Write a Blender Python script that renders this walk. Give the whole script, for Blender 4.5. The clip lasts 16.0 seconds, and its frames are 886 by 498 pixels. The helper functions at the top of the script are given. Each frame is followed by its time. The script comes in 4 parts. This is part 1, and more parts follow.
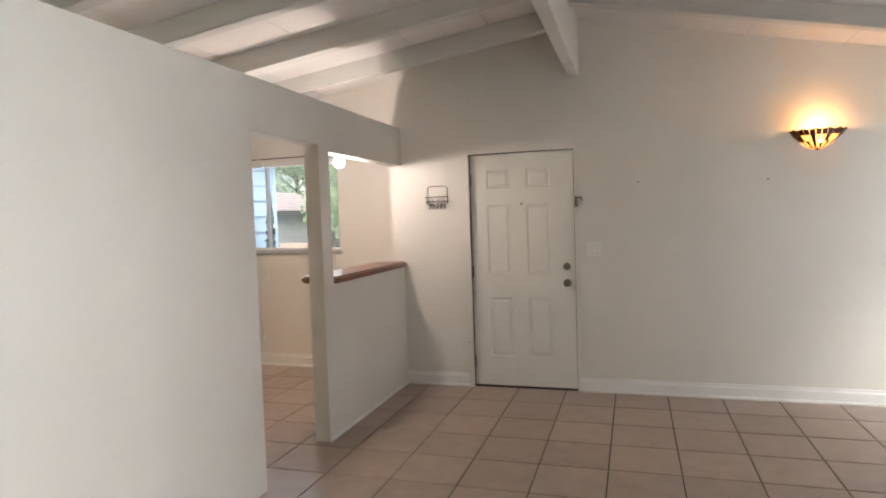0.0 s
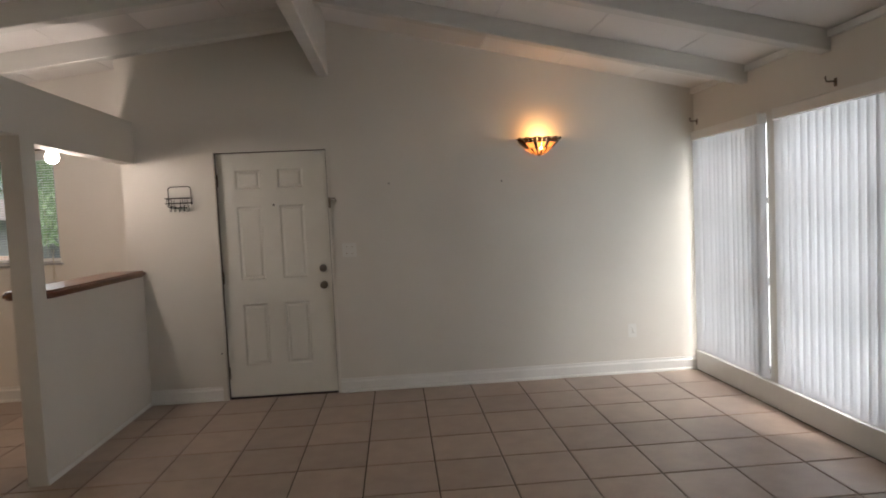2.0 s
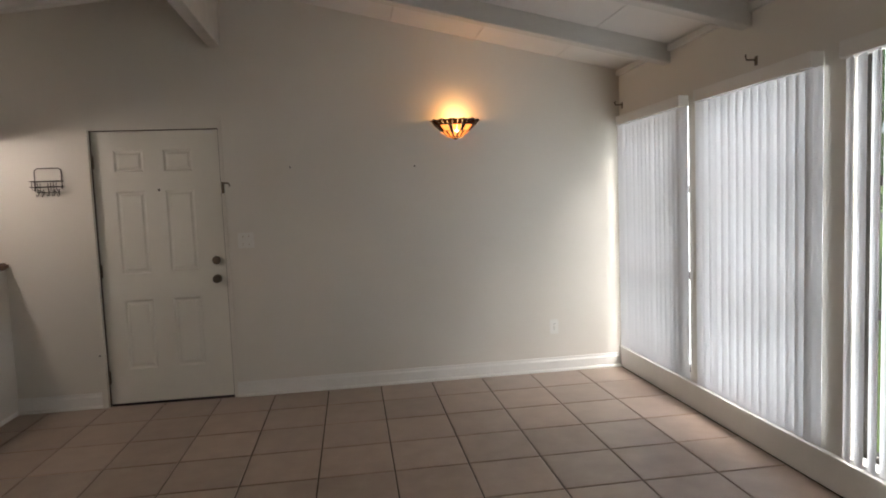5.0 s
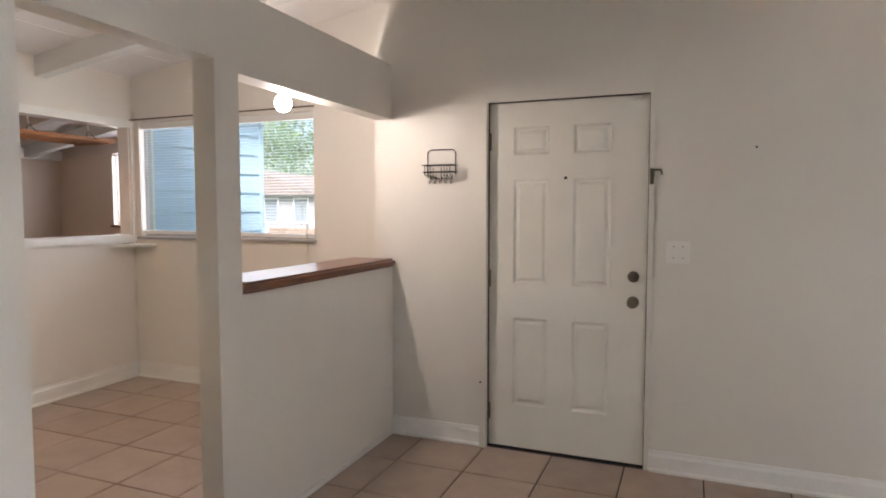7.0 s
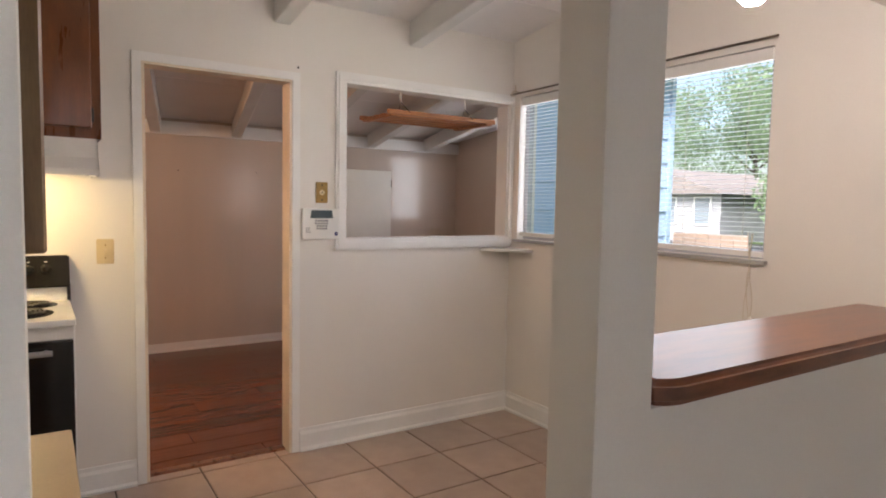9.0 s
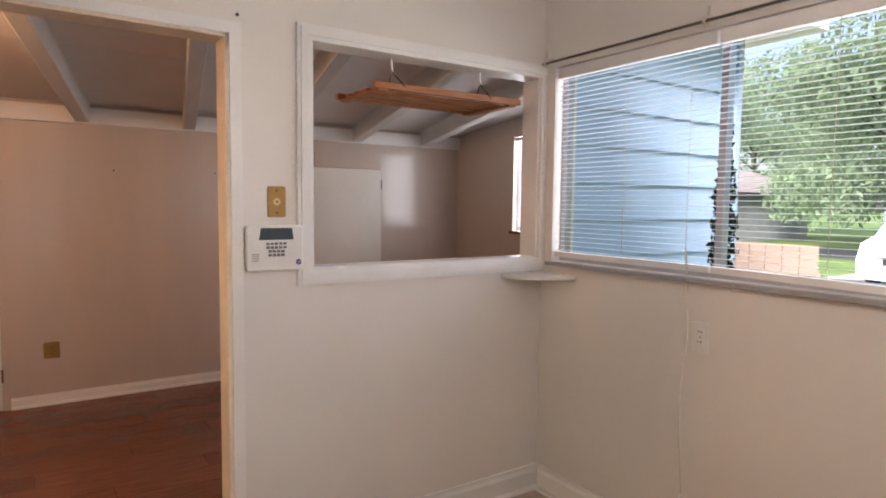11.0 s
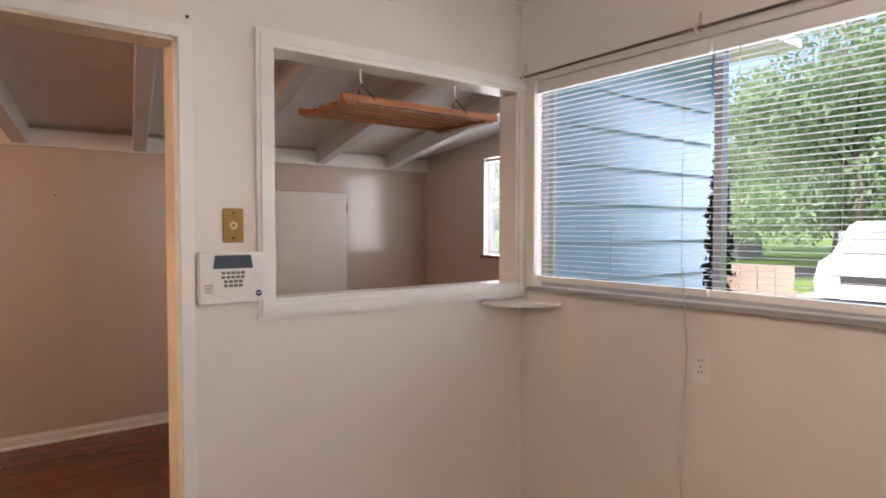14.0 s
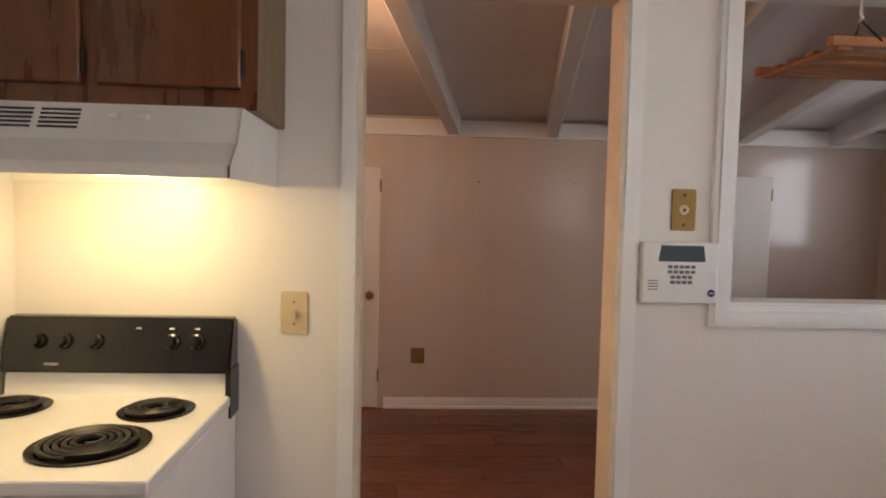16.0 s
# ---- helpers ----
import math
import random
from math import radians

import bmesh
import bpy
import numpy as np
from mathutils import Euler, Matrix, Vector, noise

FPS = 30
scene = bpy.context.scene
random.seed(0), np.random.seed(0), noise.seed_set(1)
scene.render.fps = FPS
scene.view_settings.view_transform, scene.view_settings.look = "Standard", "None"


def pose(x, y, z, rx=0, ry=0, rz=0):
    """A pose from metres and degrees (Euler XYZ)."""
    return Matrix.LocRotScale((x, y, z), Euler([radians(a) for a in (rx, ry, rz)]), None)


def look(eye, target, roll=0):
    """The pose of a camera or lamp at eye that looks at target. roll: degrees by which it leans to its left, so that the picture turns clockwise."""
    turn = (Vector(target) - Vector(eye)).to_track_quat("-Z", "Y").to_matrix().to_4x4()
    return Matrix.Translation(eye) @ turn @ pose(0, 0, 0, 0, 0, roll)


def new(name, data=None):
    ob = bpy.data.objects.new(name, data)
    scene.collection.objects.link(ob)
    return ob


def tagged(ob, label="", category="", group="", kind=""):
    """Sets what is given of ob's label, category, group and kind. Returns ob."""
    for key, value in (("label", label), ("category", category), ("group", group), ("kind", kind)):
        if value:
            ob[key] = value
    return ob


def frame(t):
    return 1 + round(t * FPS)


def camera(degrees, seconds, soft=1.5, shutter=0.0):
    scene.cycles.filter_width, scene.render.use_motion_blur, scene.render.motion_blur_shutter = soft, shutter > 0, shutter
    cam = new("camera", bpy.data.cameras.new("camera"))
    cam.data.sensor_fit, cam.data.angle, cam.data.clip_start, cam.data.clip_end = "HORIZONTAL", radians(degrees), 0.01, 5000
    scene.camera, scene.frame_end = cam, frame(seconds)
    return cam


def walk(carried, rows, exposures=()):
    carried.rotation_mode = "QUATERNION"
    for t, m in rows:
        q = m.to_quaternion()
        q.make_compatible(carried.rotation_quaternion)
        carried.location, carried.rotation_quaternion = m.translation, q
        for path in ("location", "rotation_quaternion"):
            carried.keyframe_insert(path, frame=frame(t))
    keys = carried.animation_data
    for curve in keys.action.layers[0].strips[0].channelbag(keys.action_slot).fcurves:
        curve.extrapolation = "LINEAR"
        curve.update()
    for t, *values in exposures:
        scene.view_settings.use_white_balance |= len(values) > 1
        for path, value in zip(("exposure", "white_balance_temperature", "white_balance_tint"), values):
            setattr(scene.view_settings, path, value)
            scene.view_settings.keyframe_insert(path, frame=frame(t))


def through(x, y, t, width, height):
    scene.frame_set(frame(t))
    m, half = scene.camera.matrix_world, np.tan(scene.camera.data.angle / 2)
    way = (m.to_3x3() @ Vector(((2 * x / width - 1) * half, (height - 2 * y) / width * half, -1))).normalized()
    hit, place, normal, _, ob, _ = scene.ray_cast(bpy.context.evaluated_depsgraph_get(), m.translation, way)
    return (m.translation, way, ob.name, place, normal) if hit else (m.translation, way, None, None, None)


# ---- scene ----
cam = camera(71.0, 16.0, soft=1.9)
# seconds, eye, target, roll
PATH = [
    (0, (0.009, -0.099, 1.506), (-0.578, 1.81, 1.405), -1.9),
    (0.5, (-0.068, -0.075, 1.483), (-0.503, 1.874, 1.383), -2.0),
    (1, (-0.076, -0.063, 1.465), (-0.26, 1.926, 1.364), -2.2),
    (1.5, (-0.004, -0.029, 1.457), (0.0, 1.968, 1.351), -2.5),
    (2, (0.092, -0.036, 1.46), (0.239, 1.956, 1.349), -2.7),
    (2.5, (0.181, -0.053, 1.464), (0.471, 1.923, 1.341), -2.9),
    (3, (0.253, -0.09, 1.465), (0.677, 1.86, 1.331), -3.0),
    (3.2, (0.288, -0.084, 1.465), (0.755, 1.855, 1.328), -3.0),
    (5.3, (0.5, 0.46, 1.431), (0.679, 2.446, 1.28), -1.9),
    (5.5, (0.452, 0.567, 1.43), (0.518, 2.561, 1.285), -1.6),
    (6, (0.189, 0.935, 1.429), (0.035, 2.924, 1.287), -1.2),
    (6.5, (-0.076, 1.284, 1.426), (-0.449, 3.244, 1.285), -0.8),
    (7, (-0.243, 1.694, 1.428), (-0.985, 3.547, 1.3), -0.0),
    (7.5, (-0.392, 2.066, 1.427), (-1.53, 3.706, 1.297), 0.4),
    (8, (-0.63, 2.364, 1.433), (-2.009, 3.806, 1.294), 0.9),
    (8.5, (-0.948, 2.682, 1.432), (-2.517, 3.914, 1.293), 1.2),
    (9, (-1.294, 2.893, 1.422), (-2.965, 3.982, 1.28), 1.1),
    (9.2, (-1.412, 2.957, 1.42), (-3.104, 4.014, 1.275), 1.0),
    (11.3, (-2.369, 3.479, 1.486), (-4.006, 4.619, 1.34), 0.5),
    (11.5, (-2.409, 3.491, 1.489), (-4.0, 4.695, 1.351), 0.4),
    (12, (-2.452, 3.499, 1.495), (-3.966, 4.8, 1.369), 0.1),
    (12.5, (-2.465, 3.501, 1.506), (-3.921, 4.868, 1.401), 0.0),
    (13, (-2.465, 3.506, 1.507), (-3.888, 4.91, 1.426), -0.1),
    (13.5, (-2.496, 3.522, 1.476), (-3.947, 4.897, 1.41), -0.1),
    (14, (-2.504, 3.529, 1.467), (-4.097, 4.737, 1.402), 0.0),
    (14.5, (-2.551, 3.526, 1.453), (-4.285, 4.521, 1.384), 0.1),
    (15, (-2.646, 3.487, 1.437), (-4.483, 4.274, 1.355), 0.3),
    (15.5, (-2.779, 3.432, 1.432), (-4.705, 3.964, 1.336), 0.6),
    (16, (-2.913, 3.46, 1.45), (-4.906, 3.578, 1.339), 1.3),
]
walk(cam, [(t, look(eye, target, roll)) for t, eye, target, roll in PATH],
     [(0, 1.5, 6500, 12), (0.5, 1.4, 6500, 12), (1.0, 1.1, 6500, 12), (2.0, 0.55, 6600, 12), (3.0, 0.28, 6700, 12), (5.5, 0.7, 6600, 12), (6.5, 1.2, 6450, 13), (7.5, 1.6, 6400, 13),
      (9.0, 1.35, 6400, 15), (11.5, 1.4, 6450, 18), (12.5, 1.3, 6500, 18), (14, 1.35, 6450, 18), (15, 1.6, 6350, 16), (16, 1.05, 6300, 15)])

# ---------------------------------------------------------------- world, sun, large lights
world = bpy.data.worlds.new("sky")
scene.world = world
world.use_nodes = True
wn = world.node_tree
sky = wn.nodes.new("ShaderNodeTexSky")
sky.sky_type = "NISHITA"
sky.sun_disc = False
sky.sun_elevation, sky.sun_rotation = radians(48), radians(200)
sky.dust_density, sky.air_density = 3.0, 1.0
wn.links.new(sky.outputs[0], wn.nodes["Background"].inputs[0])
wn.nodes["Background"].inputs[1].default_value = 0.15


def lamp(name, kind, m, energy, colour, size=0.1, size_y=None):
    data = bpy.data.lights.new(name, kind)
    data.energy, data.color = energy, colour
    if kind == "AREA":
        data.shape, data.size, data.size_y = "RECTANGLE", size, size_y or size
    elif kind == "SUN":
        data.angle = size
    else:
        data.shadow_soft_size = size
    ob = new(name, data)
    ob.matrix_world = m
    return ob


SUN_DIR = Vector((0.40, -0.58, 0.71))
lamp("sun", "SUN", look((0, 0, 30), Vector((0, 0, 30)) - SUN_DIR), 5.0, (1.0, 0.97, 0.93), radians(40))
DAY = (0.95, 0.97, 1.0)
# daylight of the window wall, one lamp in each opening, three of them added unseen
for wy, power in ((4.62, 12), (3.47, 16), (2.31, 15), (1.16, 14), (0.0, 2), (-1.15, 1)):
    lamp("window_daylight", "AREA", look((2.818, wy, 1.12), (0, wy, 1.12)), power, DAY, 0.9, 1.85).data.spread = radians(105 if wy < 2 else 180)
lamp("kitchen_window_daylight", "AREA", look((-3.70, 5.668, 1.68), (-3.70, 3.0, 1.68)), 4.2, DAY, 1.8, 0.9)
lamp("bedroom_window_daylight", "AREA", look((-6.21, 7.14, 1.66), (-6.21, 3.0, 1.66)), 6, DAY, 0.8, 0.85)
lamp("kitchen_bulb_light", "POINT", pose(-2.20, 4.38, 1.97), 4.2, (1.0, 0.87, 0.80), 0.06)
lamp("hood_light", "POINT", pose(-4.36, 2.775, 1.50), 1.6, (1.0, 0.76, 0.42), 0.03)
lamp("sconce_light", "POINT", pose(1.333, 5.10, 2.085), 1.7, (1.0, 0.50, 0.16), 0.03)
lamp("bedroom_lamp_light", "POINT", pose(-5.40, 2.78, 2.16), 12.5, (1.0, 0.55, 0.29), 0.08)

# ---------------------------------------------------------------- materials
MATS = {}


def material(name, colour, rough=0.6, vary=0.08, scale=3.0, grain=60.0, bump=0.05, metal=0.0, spec=0.5, second=None,
             stretch=(1, 1, 1), glow=None, power=0.0, piece=0.0, coat=0.0, through=0.0):
    """A painted, wooden or metal surface with stains at one scale and grain at another."""
    m = bpy.data.materials.new(name)
    m.use_nodes = True
    t = m.node_tree
    b = t.nodes["Principled BSDF"]
    tc = t.nodes.new("ShaderNodeNewGeometry")
    mp = t.nodes.new("ShaderNodeMapping")
    mp.inputs["Scale"].default_value = stretch
    t.links.new(tc.outputs["Position"], mp.inputs[0])
    big, fine = t.nodes.new("ShaderNodeTexNoise"), t.nodes.new("ShaderNodeTexNoise")
    for n, s, d in ((big, scale, 4.0), (fine, grain, 3.0)):
        n.inputs["Scale"].default_value, n.inputs["Detail"].default_value = s, d
        t.links.new(mp.outputs[0], n.inputs["Vector"])
    add = t.nodes.new("ShaderNodeMath")
    add.operation = "MULTIPLY_ADD"
    t.links.new(fine.outputs[0], add.inputs[0])
    add.inputs[1].default_value = 0.35
    t.links.new(big.outputs[0], add.inputs[2])
    ramp = t.nodes.new("ShaderNodeValToRGB")
    lo = second or [c * (1 - vary) for c in colour]
    hi = [min(1.0, c * (1 + vary)) for c in colour]
    ramp.color_ramp.elements[0].position, ramp.color_ramp.elements[1].position = 0.45, 0.9
    ramp.color_ramp.elements[0].color, ramp.color_ramp.elements[1].color = (*lo, 1), (*hi, 1)
    t.links.new(add.outputs[0], ramp.inputs[0])
    out = ramp.outputs[0]
    if piece:
        info = t.nodes.new("ShaderNodeObjectInfo")
        hsv = t.nodes.new("ShaderNodeHueSaturation")
        ma = t.nodes.new("ShaderNodeMapRange")
        ma.inputs[3].default_value, ma.inputs[4].default_value = 1 - piece, 1 + piece
        t.links.new(info.outputs["Random"], ma.inputs[0])
        t.links.new(ma.outputs[0], hsv.inputs["Value"])
        t.links.new(out, hsv.inputs["Color"])
        out = hsv.outputs[0]
    t.links.new(out, b.inputs["Base Color"])
    rr = t.nodes.new("ShaderNodeMapRange")
    rr.inputs[3].default_value, rr.inputs[4].default_value = max(0.02, rough - 0.03), min(1.0, rough + 0.03)
    t.links.new(big.outputs[0], rr.inputs[0])
    t.links.new(rr.outputs[0], b.inputs["Roughness"])
    b.inputs["Metallic"].default_value = metal
    b.inputs["Specular IOR Level"].default_value = spec
    b.inputs["Coat Weight"].default_value = coat
    b.inputs["Coat Roughness"].default_value = 0.12
    if bump:
        bp = t.nodes.new("ShaderNodeBump")
        bp.inputs["Strength"].default_value, bp.inputs["Distance"].default_value = bump, 0.01
        t.links.new(add.outputs[0], bp.inputs["Height"])
        t.links.new(bp.outputs[0], b.inputs["Normal"])
    if glow:
        b.inputs["Emission Color"].default_value, b.inputs["Emission Strength"].default_value = (*glow, 1), power
    if through:
        tr = t.nodes.new("ShaderNodeBsdfTranslucent")
        t.links.new(out, tr.inputs[0])
        mix = t.nodes.new("ShaderNodeMixShader")
        mix.inputs[0].default_value = through
        t.links.new(b.outputs[0], mix.inputs[1])
        t.links.new(tr.outputs[0], mix.inputs[2])
        t.links.new(mix.outputs[0], t.nodes["Material Output"].inputs[0])
    MATS[name] = m
    return m


def glass(name):
    m = bpy.data.materials.new(name)
    m.use_nodes = True
    b = m.node_tree.nodes["Principled BSDF"]
    b.inputs["Transmission Weight"].default_value = 1.0
    b.inputs["Roughness"].default_value = 0.0
    b.inputs["IOR"].default_value = 1.02
    b.inputs["Base Color"].default_value = (0.96, 0.98, 0.97, 1)
    return m


wall_paint = material("living_wall_paint", (0.73, 0.70, 0.64), 0.55, 0.05, 0.9, 240, 0.06)
kitchen_paint = material("kitchen_wall_paint", (0.75, 0.715, 0.66), 0.34, 0.04, 1.2, 220, 0.05)
panel_paint = material("glossy_panel_paint", (0.60, 0.52, 0.45), 0.15, 0.03, 1.2, 60, 0.05, stretch=(1, 4, 0.5))
trim_paint = material("white_trim_paint", (0.80, 0.79, 0.76), 0.32, 0.05, 4, 90, 0.04)
door_paint = material("white_door_paint", (0.78, 0.76, 0.69), 0.36, 0.04, 3, 160, 0.03)
ceiling_paint = material("ceiling_board_paint", (0.78, 0.76, 0.74), 0.75, 0.05, 1.5, 120, 0.08)
beam_paint = material("beam_paint", (0.66, 0.65, 0.62), 0.5, 0.06, 2, 40, 0.08, stretch=(1, 6, 6))
tile_mat = material("floor_tile", (0.41, 0.315, 0.255), 0.30, 0.05, 7, 120, 0.02, second=(0.35, 0.262, 0.208), piece=0.10)
grout_mat = material("grout", (0.06, 0.043, 0.033), 0.9, 0.2, 8, 80, 0.1)
plank_mat = material("laminate_plank", (0.17, 0.055, 0.026), 0.24, 0.12, 5, 50, 0.03, second=(0.136, 0.044, 0.021), stretch=(9, 1, 1), piece=0.18)
wood_mat = material("varnished_shelf_wood", (0.17, 0.060, 0.025), 0.30, 0.25, 4, 40, 0.02, second=(0.10, 0.032, 0.012), stretch=(9, 1.2, 9), coat=0.12)
rack_mat = material("pine_rack_wood", (0.42, 0.17, 0.06), 0.45, 0.2, 5, 40, 0.05, second=(0.25, 0.09, 0.03), stretch=(8, 1, 8))
cabinet_mat = material("stained_cabinet_wood", (0.15, 0.050, 0.015), 0.28, 0.25, 4, 50, 0.015, second=(0.10, 0.031, 0.009), stretch=(7, 7, 1), coat=0.4)
cabinet_side = material("cabinet_side_veneer", (0.17, 0.105, 0.045), 0.45, 0.2, 4, 60, 0.05, second=(0.11, 0.066, 0.028), stretch=(8, 8, 1))
counter_mat = material("laminate_counter", (0.50, 0.36, 0.20), 0.35, 0.1, 6, 120, 0.02)
enamel = material("white_enamel", (0.80, 0.79, 0.75), 0.2, 0.03, 5, 80, 0.01, coat=0.4)
hood_white = material("hood_white", (0.74, 0.72, 0.68), 0.34, 0.05, 5, 80, 0.02)
black_gloss = material("black_gloss", (0.012, 0.011, 0.010), 0.16, 0.3, 5, 80, 0.01)
coil_mat = material("burner_coil", (0.02, 0.018, 0.016), 0.42, 0.3, 8, 80, 0.05, metal=0.4)
drip_mat = material("drip_pan", (0.03, 0.027, 0.024), 0.25, 0.3, 8, 80, 0.03, metal=0.7)
brass = material("worn_brass", (0.30, 0.19, 0.065), 0.45, 0.2, 9, 80, 0.03, metal=0.85)
ivory = material("ivory_plastic", (0.62, 0.50, 0.30), 0.4, 0.05, 6, 80, 0.01)
white_plastic = material("white_plastic", (0.78, 0.77, 0.73), 0.35, 0.03, 6, 80, 0.01)
grey_plastic = material("grey_key", (0.16, 0.16, 0.16), 0.5, 0.1, 6, 80, 0.01)
screen_mat = material("grey_screen", (0.06, 0.085, 0.10), 0.18, 0.1, 6, 80, 0.0)
blue_badge = material("blue_badge", (0.02, 0.025, 0.13), 0.35, 0.05, 6, 80, 0.0)
dark_metal = material("dark_metal", (0.035, 0.03, 0.027), 0.42, 0.2, 12, 90, 0.03, metal=0.7)
nickel = material("aged_nickel", (0.17, 0.14, 0.11), 0.35, 0.2, 12, 90, 0.03, metal=0.9)
bronze_frame = material("bronze_window_frame", (0.05, 0.045, 0.04), 0.45, 0.2, 6, 90, 0.02, metal=0.5)
alu_frame = material("aluminium_frame", (0.42, 0.42, 0.44), 0.4, 0.1, 6, 90, 0.02, metal=0.7)
vane_mat = material("vertical_blind_vane", (0.85, 0.86, 0.88), 0.6, 0.02, 3, 160, 0.02, through=0.34)
slat_mat = material("blind_slat", (0.74, 0.74, 0.76), 0.45, 0.03, 4, 80, 0.01, through=0.5)
cord_mat = material("cord", (0.62, 0.56, 0.46), 0.8, 0.1, 20, 90, 0.0)
glass_mat = glass("window_glass")
bulb_mat = material("lit_bulb", (1, 0.95, 0.9), 0.4, 0, 3, 30, 0, glow=(1.0, 0.86, 0.76), power=60)
hood_bulb = material("lit_hood_bulb", (1, 0.9, 0.7), 0.4, 0, 3, 30, 0, glow=(1.0, 0.72, 0.28), power=9)
amber = material("amber_art_glass", (0.8, 0.36, 0.10), 0.3, 0.25, 30, 90, 0.05, glow=(1.0, 0.40, 0.09), power=1.2, through=0.3)
dark_glass = material("dark_art_glass", (0.045, 0.018, 0.010), 0.25, 0.4, 30, 90, 0.05)
siding_mat = material("blue_lap_siding", (0.45, 0.58, 0.74), 0.6, 0.05, 3, 60, 0.05, piece=0.03)
grass_mat = material("lawn_ground", (0.10, 0.16, 0.035), 0.95, 0.3, 0.6, 30, 0.4, second=(0.06, 0.10, 0.02))
drive_mat = material("driveway_concrete", (0.36, 0.31, 0.27), 0.9, 0.12, 1.5, 40, 0.1)
road_mat = material("asphalt_road", (0.06, 0.06, 0.06), 0.9, 0.15, 2, 60, 0.1)
# leaf greens are paled past real foliage, bright haze put into the colour
leaf_mat = material("hazy_tree_leaf", (0.24, 0.32, 0.18), 0.5, 0.35, 0.5, 8, 0.0, second=(0.16, 0.23, 0.12), through=0.5)
shrub_mat = material("dark_shrub_leaf", (0.012, 0.035, 0.014), 0.6, 0.35, 4, 20, 0.0, second=(0.006, 0.017, 0.008))
bark_mat = material("bark", (0.09, 0.07, 0.055), 0.9, 0.3, 4, 30, 0.4)
van_paint = material("white_van_paint", (0.8, 0.8, 0.8), 0.25, 0.02, 3, 60, 0.0, coat=0.6)
rubber = material("rubber", (0.02, 0.02, 0.02), 0.8, 0.1, 6, 80, 0.05)
# pane grey is raised to stand in for sky reflected in the glass
sky_toned_pane = material("sky_toned_pane", (0.20, 0.23, 0.26), 0.12, 0.1, 3, 60, 0.0)
brick_mat = material("far_house_wall", (0.34, 0.34, 0.35), 0.85, 0.12, 2, 30, 0.1)
roof_mat = material("far_roof", (0.20, 0.17, 0.16), 0.9, 0.15, 3, 40, 0.1)
crate_mat = material("tan_boards", (0.50, 0.36, 0.28), 0.8, 0.12, 3, 40, 0.1)

# ---------------------------------------------------------------- building helpers
ORIGIN = {}


def box(bm, x0, x1, y0, y1, z0, z1):
    v = [bm.verts.new((x, y, z)) for z in (z0, z1) for y in (y0, y1) for x in (x0, x1)]
    for f in ((0, 2, 3, 1), (4, 5, 7, 6), (0, 1, 5, 4), (2, 6, 7, 3), (0, 4, 6, 2), (1, 3, 7, 5)):
        bm.faces.new([v[i] for i in f])
    return v


def hexa(bm, lower, upper):
    a, b = [bm.verts.new(p) for p in lower], [bm.verts.new(p) for p in upper]
    bm.faces.new(a[::-1]), bm.faces.new(b)
    for i in range(len(a)):
        j = (i + 1) % len(a)
        bm.faces.new((a[i], a[j], b[j], b[i]))


def soft_box(x0, x1, y0, y1, z0, z1, r=0.004, seg=2):
    bm = bmesh.new()
    box(bm, x0, x1, y0, y1, z0, z1)
    bmesh.ops.recalc_face_normals(bm, faces=bm.faces)
    bmesh.ops.bevel(bm, geom=list(bm.edges), offset=r, segments=seg, profile=0.6, affect="EDGES")
    return bm


def rod(bm, p, q, r, seg=10, r2=None):
    p, q = Vector(p), Vector(q)
    turn = (q - p).to_track_quat("Z", "Y").to_matrix()
    rings = []
    for c, rad in ((p, r), (q, r if r2 is None else r2)):
        rings.append([bm.verts.new(c + turn @ Vector((rad * math.cos(a), rad * math.sin(a), 0))) for a in (2 * math.pi * i / seg for i in range(seg))])
    for i in range(seg):
        j = (i + 1) % seg
        bm.faces.new((rings[0][i], rings[0][j], rings[1][j], rings[1][i]))
    bm.faces.new(rings[0][::-1]), bm.faces.new(rings[1])


def wire(bm, pts, r, seg=6):
    """One bent rod through the points."""
    pts = [Vector(p) for p in pts]
    rings = []
    side = None
    for k, p in enumerate(pts):
        way = (pts[min(k + 1, len(pts) - 1)] - pts[max(k - 1, 0)]).normalized()
        side = way.orthogonal().normalized() if side is None else (side - way * side.dot(way)).normalized()
        up = way.cross(side)
        rings.append([bm.verts.new(p + (side * math.cos(a) + up * math.sin(a)) * r) for a in (2 * math.pi * i / seg for i in range(seg))])
    for a, b in zip(rings[:-1], rings[1:]):
        for i in range(seg):
            j = (i + 1) % seg
            bm.faces.new((a[i], a[j], b[j], b[i]))
    bm.faces.new(rings[0][::-1]), bm.faces.new(rings[-1])


def lathe(bm, centre, axis, profile, seg=24, sweep=2 * math.pi, start=0.0):
    """profile: (radius, height along axis)."""
    turn = Vector(axis).to_track_quat("Z", "Y").to_matrix()
    c, full = Vector(centre), sweep > 6.28
    n = seg if full else seg + 1
    rings = [[bm.verts.new(c + turn @ Vector((r * math.cos(start + sweep * i / seg), r * math.sin(start + sweep * i / seg), h))) for i in range(n)] for r, h in profile]
    for a, b in zip(rings[:-1], rings[1:]):
        for i in range(seg):
            j = (i + 1) % n
            if (a[i].co - a[j].co).length + (b[i].co - b[j].co).length > 1e-6:
                bm.faces.new((a[i], a[j], b[j], b[i]))


